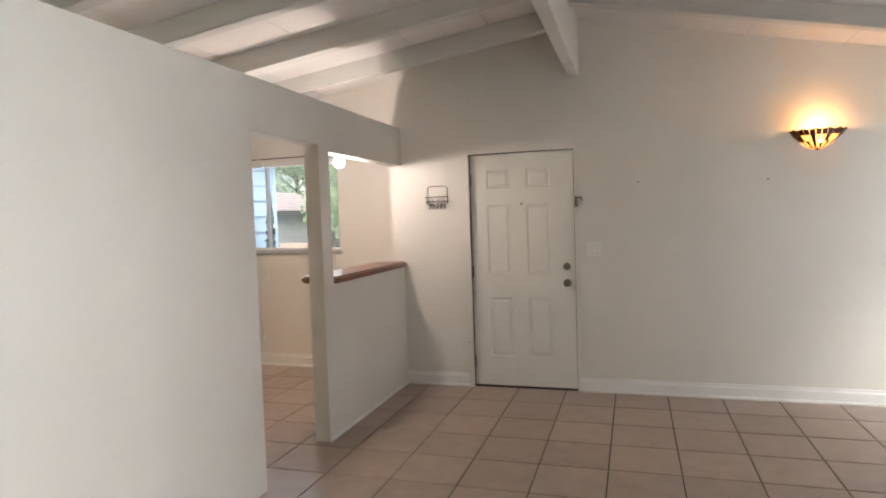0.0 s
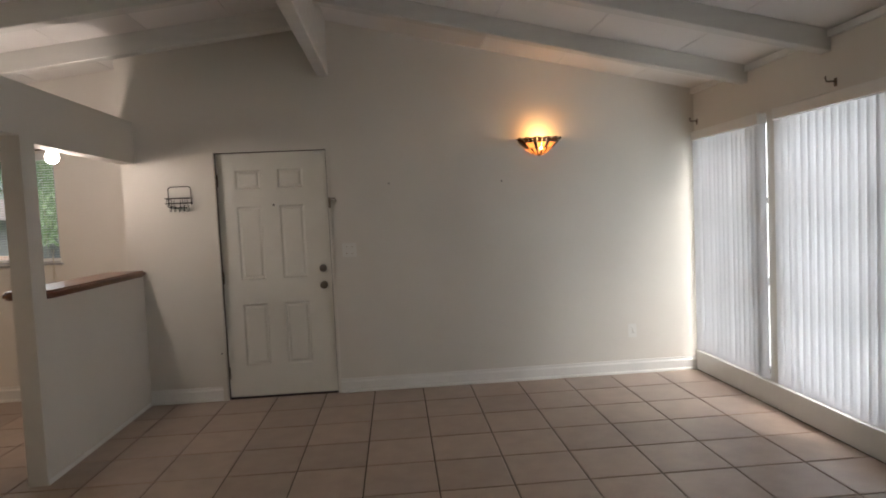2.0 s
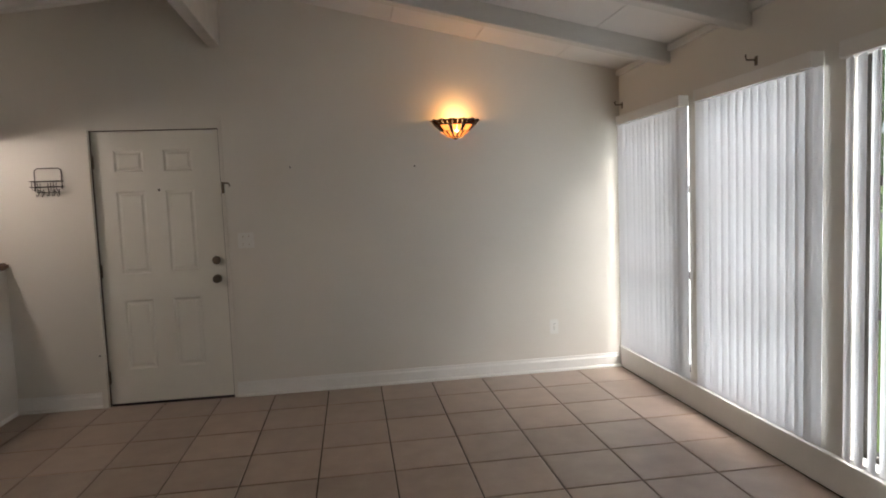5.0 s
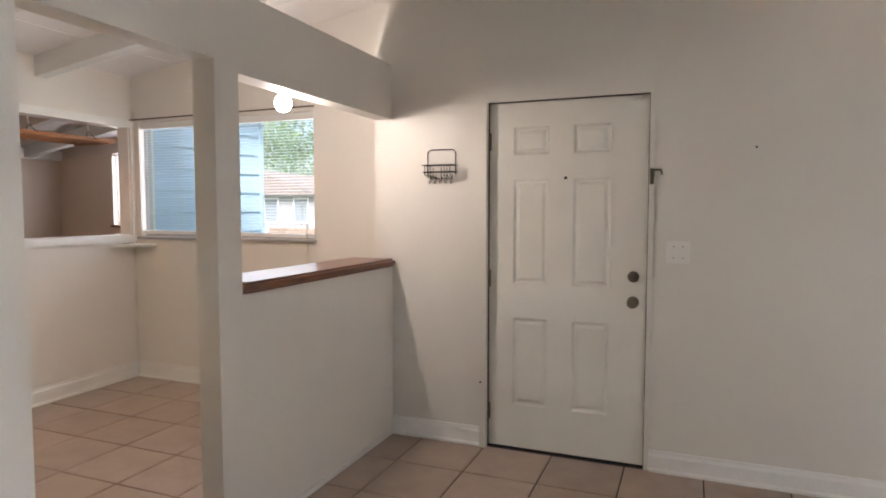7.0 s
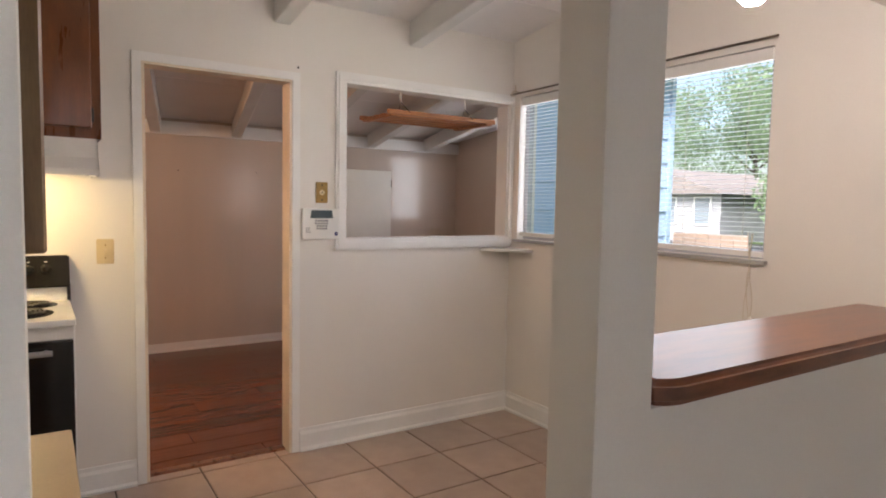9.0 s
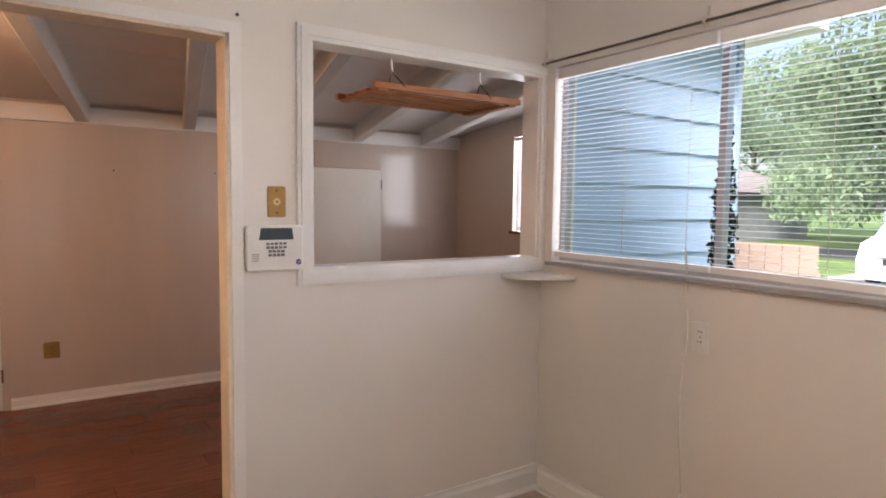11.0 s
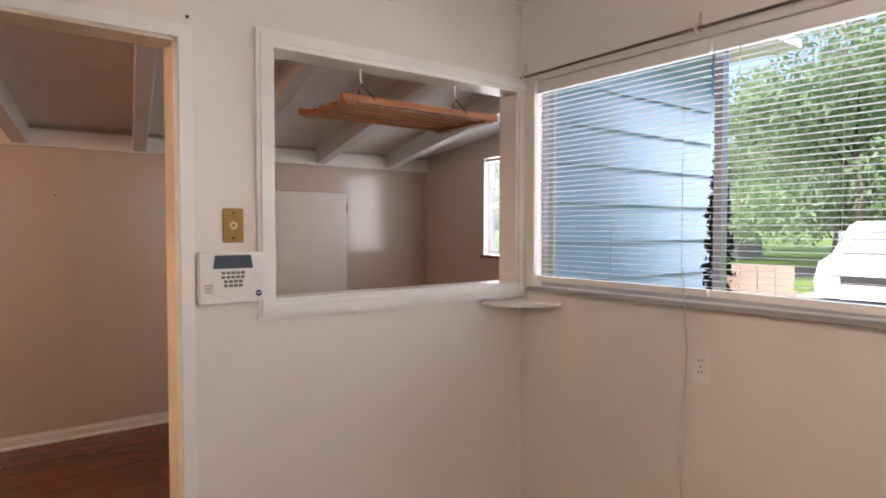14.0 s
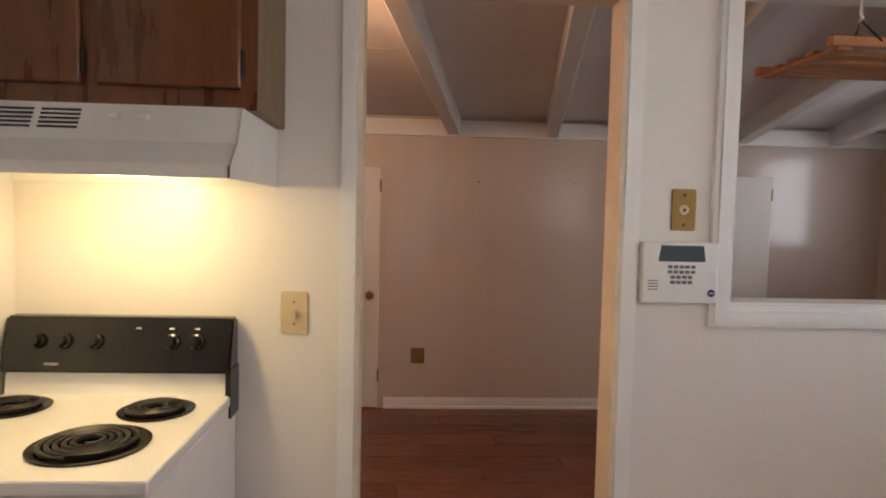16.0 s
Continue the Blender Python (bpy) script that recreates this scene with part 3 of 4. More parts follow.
# small nails and marks
for p, n in (((1.0, 5.2, 1.72), (0, -1, 0)), ((0.05, 5.2, 1.74), (0, -1, 0)), ((-1.39, 5.165, 0.40), (0, -1, 0)), ((KW, 4.10, 2.155), (1, 0, 0)), ((BW, 3.985, 1.695), (1, 0, 0)), ((BW, 4.71, 1.70), (1, 0, 0))):
    bm = bmesh.new()
    lathe(bm, p, n, ((0.002, 0), (0.002, 0.008), (0.006, 0.008), (0.006, 0.011), (0.0, 0.012)), 10)
    solid("nail", bm, dark_metal, "small dark nail in the wall", "nail", origin=p, smooth=True, group="nails")

# wire letter basket left of the door
basket = thing("wire_basket", (-1.652, 5.2, 1.62), "dark wire letter basket hung on the wall", "basket")
bx0, bx1 = -1.752, -1.552
bm = bmesh.new()
wire(bm, [(bx0 + 0.01, 5.19, 1.635), (bx0 + 0.01, 5.19, 1.770), (bx0 + 0.03, 5.19, 1.785), (bx1 - 0.03, 5.19, 1.785), (bx1 - 0.01, 5.19, 1.770), (bx1 - 0.01, 5.19, 1.635)], 0.0035)
part("back_loop", bm, dark_metal, basket, "", True)
for z, d in ((1.690, 0.075), (1.650, 0.07)):
    bm = bmesh.new()
    wire(bm, [(bx0, 5.192, z), (bx0 + 0.005, 5.192 - d, z), (bx1 - 0.005, 5.192 - d, z), (bx1, 5.192, z), (bx0, 5.192, z)], 0.003)
    part("rim", bm, dark_metal, basket, "", True)
for i in range(4):
    o = 0.018 * i
    bm = bmesh.new()
    wire(bm, [(bx0 + 0.02 + o, 5.12, 1.690 - o * 0.3), (bx0 + 0.02 + o, 5.12, 1.635 - o * 0.2), (bx0 + 0.03 + o, 5.185, 1.610), (bx1 - 0.03 - o, 5.185, 1.610), (bx1 - 0.02 - o, 5.12, 1.635 - o * 0.2), (bx1 - 0.02 - o, 5.12, 1.690 - o * 0.3)], 0.0025)
    part("basket_wire", bm, dark_metal, basket, "", True)
for i in range(5):
    a = bx0 + 0.03 + i * 0.035
    bm = bmesh.new()
    wire(bm, [(a, 5.186, 1.635), (a, 5.184, 1.590), (a, 5.16, 1.583), (a, 5.155, 1.600)], 0.0025)
    part("key_hook", bm, dark_metal, basket, "", True)

# stained-glass wall sconce
sc = Vector((1.333, 5.2, 1.925))
sconce = thing("wall_sconce", sc, "stained-glass half-bowl wall sconce, lit warm amber", "wall lamp")
prof = ((0.025, 0.0), (0.06, 0.012), (0.115, 0.055), (0.165, 0.10), (0.195, 0.135))
N = 14
for k in range(len(prof) - 1):
    for i in range(N):
        bm = bmesh.new()
        (r0, h0), (r1, h1) = prof[k], prof[k + 1]
        a0, a1 = math.pi + math.pi * (i + 0.05) / N, math.pi + math.pi * (i + 0.95) / N

        def at(r, h, a, t):
            return sc + Vector(((r - t) * math.cos(a), (r - t) * math.sin(a) * 0.72 - 0.002, h))
        rise = 0.012 * (i % 2) if k == 3 else 0
        hexa(bm, [at(r0, h0, a0, 0), at(r0, h0, a1, 0), at(r1, h1 + rise, a1, 0), at(r1, h1 + 0.012 * (1 - i % 2) * (k == 3), a0, 0)],
             [at(r0, h0, a0, 0.004), at(r0, h0, a1, 0.004), at(r1, h1 + rise, a1, 0.004), at(r1, h1 + 0.012 * (1 - i % 2) * (k == 3), a0, 0.004)])
        lit = (k == 1 and i % 2 == 0) or (k == 2 and i in (3, 4, 6, 7, 9, 10)) or (k == 0 and i % 2 == 1)
        part("glass_pane", bm, amber if lit else dark_glass, sconce, "glowing amber glass" if lit else "")
for k in range(len(prof)):
    bm = bmesh.new()
    r, h = prof[k]
    pts = [sc + Vector((r * math.cos(a), r * math.sin(a) * 0.72 - 0.002, h)) for a in (math.pi + math.pi * i / 20 for i in range(21))]
    wire(bm, pts, 0.003, 6)
    part("leading", bm, dark_metal, sconce, "", True)
bm = bmesh.new()
lathe(bm, sc + Vector((0, -0.015, -0.012)), (0, 0, 1), ((0.0, 0), (0.014, 0.004), (0.018, 0.012), (0.024, 0.014)), 14)
part("finial", bm, dark_metal, sconce, "", True)
bm = bmesh.new()
lathe(bm, sc + Vector((0, -0.07, 0.04)), (0, 0, 1), ((0.0, 0), (0.02, 0.01), (0.022, 0.05), (0.0, 0.07)), 12)
part("bulb", bm, hood_bulb, sconce, "lit warm bulb", True)

# ---------------------------------------------------------------- east windows with vertical blinds
vane_meshes = []
for k, w in enumerate((0.089, 0.089, 0.086)):
    bm = bmesh.new()
    row = [(w * (i / 4 - 0.5), 0.006 * (1 - (i / 2 - 1) ** 2)) for i in range(5)]
    f = [[bm.verts.new((x, y + t, z)) for x, y in row] for t in (0, 0.0012) for z in (-1.80, 0.0)]
    for a in (0, 2):
        for i in range(4):
            bm.faces.new((f[a][i], f[a][i + 1], f[a + 1][i + 1], f[a + 1][i]))
    vane_meshes.append(make("vane", bm, vane_mat))
for k, (a, b) in enumerate(WIN):
    win = thing("window_%d" % (k + 1), (LE + 0.06, (a + b) / 2, 0.19), "floor-length bronze-framed window with cross bars", "window", kind="structure")
    bm = bmesh.new()
    for p, q, z0, z1 in ((a, a + 0.035, 0.19, 2.05), (b - 0.035, b, 0.19, 2.05), (a + 0.035, b - 0.035, 0.19, 0.225), (a + 0.035, b - 0.035, 2.015, 2.05)):
        box(bm, LE + 0.055, LE + 0.10, p, q, z0, z1)
    part("window_frame", bm, bronze_frame, win)
    for z in (0.86, 1.45):
        bm = bmesh.new()
        box(bm, LE + 0.058, LE + 0.097, a + 0.035, b - 0.035, z - 0.022, z + 0.022)
        part("cross_bar", bm, bronze_frame, win)
    for z0, z1 in ((0.225, 0.838), (0.882, 1.428), (1.472, 2.015)):
        bm = bmesh.new()
        box(bm, LE + 0.074, LE + 0.079, a + 0.035, b - 0.035, z0, z1)
        part("pane", bm, glass_mat, win).visible_shadow = False
    bm = bmesh.new()
    box(bm, LE - 0.012, LE + 0.11, a, b, 0.173, 0.192)
    part("window_sill", bm, trim_paint, win, "white painted sill")
    blind = thing("vertical_blind", (LE - 0.02, (a + b) / 2, 1.98), "white vertical blind with a plain valance, closed" if k < 2 else ("white vertical blind with a plain valance, partly open" if k == 2 else "white vertical blind with a plain valance, added out of view, vanes open"), "blind", "vertical blinds")
    part("valance", soft_box(LE - 0.075, LE - 0.005, a - 0.01, b + 0.01, 1.985, 2.06, 0.006, 2), trim_paint, blind)
    n = 15
    for i in range(n):
        y = a - 0.02 + (b - a + 0.04) * (i + 0.5) / n
        # vanes of the unseen windows stand open to pass their lamps' light straight in
        turn = (109 if k < 2 else 70 if k == 2 else 12) + random.uniform(-5, 5)
        piece("vane", random.choice(vane_meshes), blind, pose(LE - 0.035 + random.uniform(-0.004, 0.004), y, 1.99, 0, 0, turn))
for y in (5.14, 3.46):
    br = thing("curtain_bracket", (LE, y, 2.14), "small dark curtain rod bracket over the window", "bracket", "curtain brackets")
    z = 2.13 if y < 5 else 2.155
    bm = bmesh.new()
    wire(bm, [(LE, y, z), (LE - 0.06, y, z), (LE - 0.065, y, z + 0.02), (LE - 0.05, y + 0.02, z + 0.03)], 0.005, 8)
    part("arm", bm, nickel, br, "", True)
    part("plate", soft_box(LE - 0.006, LE, y - 0.012, y + 0.012, z - 0.03, z + 0.02, 0.002, 1), nickel, br)

# ---------------------------------------------------------------- serving counter in the hatch
bm = bmesh.new()
pts = [(-1.965, 5.19), (-1.965, 3.855), (-1.972, 3.825), (-1.99, 3.797), (-2.22, 3.797), (-2.255, 3.815), (-2.27, 3.85), (-2.27, 5.19)]
hexa(bm, [(x, y, 1.070) for x, y in pts], [(x, y, 1.120) for x, y in pts])
bmesh.ops.recalc_face_normals(bm, faces=bm.faces)
bmesh.ops.bevel(bm, geom=[e for e in bm.edges if abs(e.verts[0].co.z - e.verts[1].co.z) < 1e-4], offset=0.013, segments=3, affect="EDGES")
solid("serving_counter", bm, wood_mat, "thick varnished red-brown wooden counter in the hatch", "counter", smooth=True)

# bare bulb on the kitchen face of the header over the hatch
LX, LY, LZ = -2.20, 4.38, 1.97
bracket_lamp = thing("wall_light", (-2.10, LY, 2.12), "lit bare bulb on a white arm over the hatch", "wall lamp")
bm = bmesh.new()
lathe(bm, (-2.10, LY, 2.12), (-1, 0, 0), ((0.0, 0), (0.055, 0), (0.055, 0.012), (0.04, 0.022), (0.012, 0.026), (0.0, 0.026)), 20)
part("base_plate", bm, white_plastic, bracket_lamp, "", True)
bm = bmesh.new()
wire(bm, [(-2.12, LY, 2.12), (LX + 0.03, LY, 2.125), (LX + 0.006, LY, 2.115), (LX, LY, 2.09), (LX, LY, 2.06)], 0.008, 8)
part("arm", bm, white_plastic, bracket_lamp, "", True)
bm = bmesh.new()
lathe(bm, (LX, LY, 2.025), (0, 0, 1), ((0.0, 0), (0.02, 0), (0.022, 0.03), (0.010, 0.04), (0.0, 0.04)), 14)
part("socket", bm, white_plastic, bracket_lamp, "", True)
bm = bmesh.new()
lathe(bm, (LX, LY, LZ - 0.045), (0, 0, 1), ((0.0, 0), (0.022, 0.006), (0.038, 0.025), (0.043, 0.045), (0.036, 0.07), (0.020, 0.09), (0.016, 0.102), (0.0, 0.102)), 22)
bulb = part("bulb", bm, bulb_mat, bracket_lamp, "glowing white bulb", True)
bulb.visible_shadow = False

# ---------------------------------------------------------------- kitchen window and blinds
kwin = thing("window_kitchen", (-3.70, KN + 0.08, 1.20), "aluminium sliding kitchen window in two halves", "window", kind="structure")
bm = bmesh.new()
for p, q, z0, z1 in ((-4.56, -4.525, 1.20, 2.15), (-2.875, -2.84, 1.20, 2.15), (-4.525, -2.875, 1.20, 1.24), (-4.525, -2.875, 2.11, 2.15), (-3.71, -3.68, 1.24, 2.11)):
    box(bm, p, q, KN + 0.055, KN + 0.095, z0, z1)
part("window_frame", bm, alu_frame, kwin)
for p, q in ((-4.525, -3.71), (-3.68, -2.875)):
    bm = bmesh.new()
    box(bm, p, q, KN + 0.073, KN + 0.077, 1.24, 2.11)
    part("pane", bm, glass_mat, kwin).visible_shadow = False
part("window_sill", soft_box(-4.58, -2.82, KN - 0.03, KN + 0.05, 1.18, 1.199, 0.003, 1), alu_frame, kwin, "grey metal sill")
bm = bmesh.new()
row = [(-0.0075, 0.0), (0.0, 0.0014), (0.0075, 0.0)]
f = [[bm.verts.new((x, y, z + t)) for y, z in row] for t in (0, 0.0009) for x in (-0.5, 0.5)]
for u in (0, 2):
    for i in range(2):
        bm.faces.new((f[u][i], f[u][i + 1], f[u + 1][i + 1], f[u + 1][i]))
slat_mesh = make("slat", bm, slat_mat)
for a, b, sag, label in ((-4.55, -3.705, 0.0, "white mini blind with open slats, lowered"), (-3.695, -2.85, -0.012, "white mini blind with open slats and a sagging bottom rail")):
    bl = thing("mini_blind", ((a + b) / 2, KN + 0.022, 2.13), label, "blind", "kitchen blinds")
    part("head_rail", soft_box(a, b, KN + 0.006, KN + 0.036, 2.092, 2.145, 0.003, 1), trim_paint, bl)
    n = 38
    for i in range(n):
        z = 2.078 - i * 0.0222
        tip = sag * i / n * 18 + random.uniform(-0.15, 0.15)
        piece("slat", slat_mesh, bl, pose((a + b) / 2, KN + 0.021, z, -3, tip * 0.3, 0) @ Matrix.Diagonal((b - a, 1, 1, 1)))
    bm = bmesh.new()
    hexa(bm, [(a, KN + 0.01, 1.222), (b, KN + 0.01, 1.222 + sag), (b, KN + 0.034, 1.222 + sag), (a, KN + 0.034, 1.222)],
         [(a, KN + 0.01, 1.248), (b, KN + 0.01, 1.248 + sag), (b, KN + 0.034, 1.248 + sag), (a, KN + 0.034, 1.248)])
    part("bottom_rail", bm, trim_paint, bl)
    for x in (a + 0.1, (a + b) / 2, b - 0.1):
        bm = bmesh.new()
        rod(bm, (x, KN + 0.008, 1.24), (x, KN + 0.008, 2.12), 0.0012, 5)
        part("ladder_cord", bm, cord_mat, bl)
crod = thing("curtain_rod", (-3.68, KN - 0.05, 2.18), "thin brass cafe curtain rod over the kitchen window", "curtain rod")
bm = bmesh.new()
rod(bm, (-4.60, KN - 0.05, 2.165), (-2.80, KN - 0.05, 2.175), 0.006, 8)
part("rod", bm, nickel, crod, "", True)
for x in (-4.58, -3.72):
    bm = bmesh.new()
    wire(bm, [(x, KN, 2.185), (x, KN - 0.05, 2.185), (x, KN - 0.062, 2.165), (x, KN - 0.05, 2.155), (x, KN - 0.035, 2.16)], 0.006, 8)
    wire(bm, [(x, KN - 0.03, 2.18), (x, KN - 0.03, 2.23)], 0.005, 8)
    part("bracket", bm, cord_mat, crod, "brass rod bracket", True)
for x, z0, n in ((-3.775, 0.32, 1), (-2.90, 0.78, 3)):
    cord = thing("blind_cord", (x, KN - 0.012, 1.2), "loose blind pull cord hanging down the wall" if n == 1 else "bundle of knotted blind cords hanging over the sill", "cord")
    for k in range(n):
        bm = bmesh.new()
        pts = [(x + 0.01 * k + 0.012 * math.sin(i * 0.7 + k), KN - 0.016 - 0.016 * (i < 3) - 0.004 * k, 1.32 - (1.32 - z0 - 0.08 * k) * i / 10) for i in range(11)]
        wire(bm, pts, 0.0022, 5)
        part("strand", bm, cord_mat, cord, "", True)
    bm = bmesh.new()
    lathe(bm, (pts[-1][0], pts[-1][1], pts[-1][2] - 0.04), (0, 0, 1), ((0.0, 0), (0.01, 0.004), (0.008, 0.03), (0.003, 0.042)), 10)
    part("tassel", bm, white_plastic, cord, "", True)
# phone or cable wire in the corner
bm = bmesh.new()
wire(bm, [(KW + 0.012, KN - 0.02 - 0.006 * math.sin(i * 1.3), 0.14 + i * 0.09) for i in range(12)], 0.003, 6)
solid("corner_cable", bm, trim_paint, "painted cable running down the kitchen corner", "cable", smooth=True)
bm = bmesh.new()
pts = [(KW + 0.004, KN - 0.004)] + [(KW + 0.004 + 0.25 * math.sin(a), KN - 0.004 - 0.25 * math.cos(a)) for a in (math.pi / 2 * i / 10 for i in range(11))]
hexa(bm, [(x, y, 1.122) for x, y in pts], [(x, y, 1.139) for x, y in pts])
solid("corner_shelf", bm, trim_paint, "small white quarter-round corner shelf below the window", "shelf")

# ---------------------------------------------------------------- alarm keypad
alarm = thing("alarm_keypad", (KW, 4.225, 1.298), "white alarm keypad with grey screen and dark keys", "alarm keypad")
part("body", soft_box(KW, KW + 0.032, 4.12, 4.34, 1.213, 1.388, 0.010, 3), white_plastic, alarm, "", True)
bm = bmesh.new()
hexa(bm, [(KW + 0.032, 4.165, 1.333), (KW + 0.032, 4.3, 1.333), (KW + 0.032, 4.293, 1.378), (KW + 0.032, 4.172, 1.378)], [(KW + 0.034, 4.165, 1.333), (KW + 0.034, 4.3, 1.333), (KW + 0.034, 4.293, 1.378), (KW + 0.034, 4.172, 1.378)])
part("screen", bm, screen_mat, alarm, "grey display")
for r in range(4):
    for c in range(5 if r < 2 else 4):
        w = 5 if r < 2 else 4
        y = 4.232 + (c - (w - 1) / 2) * 0.0165
        part("key", soft_box(KW + 0.031, KW + 0.036, y - 0.006, y + 0.006, 1.314 - r * 0.0145, 1.323 - r * 0.0145, 0.001, 1), grey_plastic, alarm)
for i in range(4):
    bm = bmesh.new()
    box(bm, KW + 0.0315, KW + 0.033, 4.137, 4.165, 1.253 + i * 0.008, 1.256 + i * 0.008)
    part("speaker_slot", bm, grey_plastic, alarm)
bm = bmesh.new()
lathe(bm, (KW + 0.031, 4.32, 1.245), (1, 0, 0), ((0.011, 0), (0.011, 0.002), (0.0, 0.002)), 18)
part("badge", bm, blue_badge, alarm, "round dark blue badge", True)
bm = bmesh.new()
box(bm, KW + 0.033, KW + 0.0336, 4.314, 4.326, 1.2435, 1.2465)
part("badge_bar", bm, white_plastic, alarm)

# ---------------------------------------------------------------- stove, hood and cabinets
SY0, SY1, SX0, SX1 = 2.42, 3.005, KW + 0.01, KW + 0.61
stove = thing("stove", ((SX0 + SX1) / 2, (SY0 + SY1) / 2, 0), "white electric coil stove with a black control panel", "stove")
part("body", soft_box(SX0 + 0.01, SX1 - 0.03, SY0 + 0.004, SY1 - 0.004, 0.03, 0.93, 0.004, 1), enamel, stove)
part("cooktop", soft_box(SX0 + 0.06, SX1, SY0, SY1, 0.93, 0.96, 0.008, 3), enamel, stove, "white enamel cooktop", True)
bm = bmesh.new()
hexa(bm, [(SX0, SY0 + 0.01, 0.945), (SX0 + 0.075, SY0 + 0.01, 0.945), (SX0 + 0.075, SY1 - 0.01, 0.945), (SX0, SY1 - 0.01, 0.945)],
     [(SX0, SY0 + 0.01, 1.03), (SX0 + 0.062, SY0 + 0.01, 1.03), (SX0 + 0.062, SY1 - 0.01, 1.03), (SX0, SY1 - 0.01, 1.03)])
part("back_riser", bm, enamel, stove)
bm = bmesh.new()
hexa(bm, [(SX0, SY0, 1.02), (SX0 + 0.085, SY0, 1.02), (SX0 + 0.085, SY1, 1.02), (SX0, SY1, 1.02)], [(SX0, SY0, 1.16), (SX0 + 0.045, SY0, 1.16), (SX0 + 0.045, SY1, 1.16), (SX0, SY1, 1.16)])
bmesh.ops.recalc_face_normals(bm, faces=bm.faces)
bmesh.ops.bevel(bm, geom=list(bm.edges), offset=0.006, segments=2, affect="EDGES")
panel = part("control_panel", bm, black_gloss, stove, "glossy black control panel", True)
bm = bmesh.new()
box(bm, SX0, SX0 + 0.08, SY1 - 0.012, SY1 + 0.002, 0.90, 1.03)
part("panel_bracket", bm, black_gloss, stove)
for y in (SY0 + 0.09, SY0 + 0.155, SY0 + 0.235, SY1 - 0.155, SY1 - 0.09):
    bm = bmesh.new()
    lathe(bm, (SX0 + 0.064, y, 1.10), (1, 0, 0.25), ((0.021, 0), (0.021, 0.006), (0.015, 0.009), (0.013, 0.024), (0.0, 0.025)), 16)
    kn = part("control_knob", bm, black_gloss, panel, "", True)
for y in (SY1 - 0.155, SY1 - 0.09, SY1 - 0.24):
    bm = bmesh.new()
    box(bm, SX0 + 0.058, SX0 + 0.0585 + 0.004, y - 0.006, y + 0.006, 1.132, 1.136)
    part("dial_mark", bm, white_plastic, panel)
bm = bmesh.new()
box(bm, SX0 + 0.079, SX0 + 0.083, SY0 + 0.115, SY0 + 0.15, 1.04, 1.046)
part("name_bar", bm, alu_frame, panel)
for bx, by, r in ((SX1 - 0.175, SY1 - 0.185, 0.102), (SX0 + 0.20, SY1 - 0.14, 0.074), (SX0 + 0.185, SY0 + 0.095, 0.074), (SX1 - 0.17, SY0 + 0.105, 0.074)):
    bm = bmesh.new()
    lathe(bm, (bx, by, 0.958), (0, 0, 1), ((r + 0.012, 0.0), (r + 0.014, 0.006), (r + 0.004, 0.007), (r - 0.01, -0.004 + 0.006), (0.0, 0.0025)), 32)
    burner = part("drip_pan", bm, drip_mat, stove, "dark drip pan", True)
    bm = bmesh.new()
    turns = 5 if r > 0.1 else 4
    pts = [(bx + (0.02 + (r - 0.026) * s / (turns * 20)) * math.cos(2 * math.pi * s / 20), by + (0.02 + (r - 0.026) * s / (turns * 20)) * math.sin(2 * math.pi * s / 20), 0.969) for s in range(turns * 20 + 1)]
    wire(bm, pts, 0.0055, 6)
    part("coil", bm, coil_mat, burner, "black heating coil", True)
part("oven_door", soft_box(SX1 - 0.03, SX1 - 0.002, SY0 + 0.01, SY1 - 0.01, 0.22, 0.88, 0.006, 2), black_gloss, stove, "black oven door")
bm = bmesh.new()
rod(bm, (SX1 + 0.03, SY0 + 0.08, 0.84), (SX1 + 0.03, SY1 - 0.08, 0.84), 0.011)
for y in (SY0 + 0.1, SY1 - 0.1):
    rod(bm, (SX1 - 0.004, y, 0.84), (SX1 + 0.03, y, 0.84), 0.009)
part("oven_handle", bm, alu_frame, stove, "", True)
part("drawer", soft_box(SX1 - 0.03, SX1 - 0.004, SY0 + 0.01, SY1 - 0.01, 0.04, 0.21, 0.005, 1), enamel, stove)

HY0, HY1 = 2.412, 3.105
hood = thing("range_hood", (KW + 0.24, (HY0 + HY1) / 2, 1.513), "white range hood with vent slots and a lit lamp", "range hood")
bm = bmesh.new()
prof = [(KW + 0.002, 1.668), (KW + 0.36, 1.668), (KW + 0.40, 1.588), (KW + 0.455, 1.538), (KW + 0.455, 1.513), (KW + 0.445, 1.513), (KW + 0.445, 1.545), (KW + 0.015, 1.545), (KW + 0.015, 1.513), (KW + 0.002, 1.513)]
a = [bm.verts.new((x, HY0, z)) for x, z in prof]
b = [bm.verts.new((x, HY1, z)) for x, z in prof]
for i in range(len(prof)):
    j = (i + 1) % len(prof)
    bm.faces.new((a[i], a[j], b[j], b[i]))
for y in (HY0, HY1):
    s = 0.006 if y == HY0 else -0.006
    hexa(bm, [(x, y, z) for x, z in (prof[0], prof[1], prof[2], prof[3], prof[4], prof[9])], [(x, y + s, z) for x, z in (prof[0], prof[1], prof[2], prof[3], prof[4], prof[9])])
part("shell", bm, hood_white, hood)
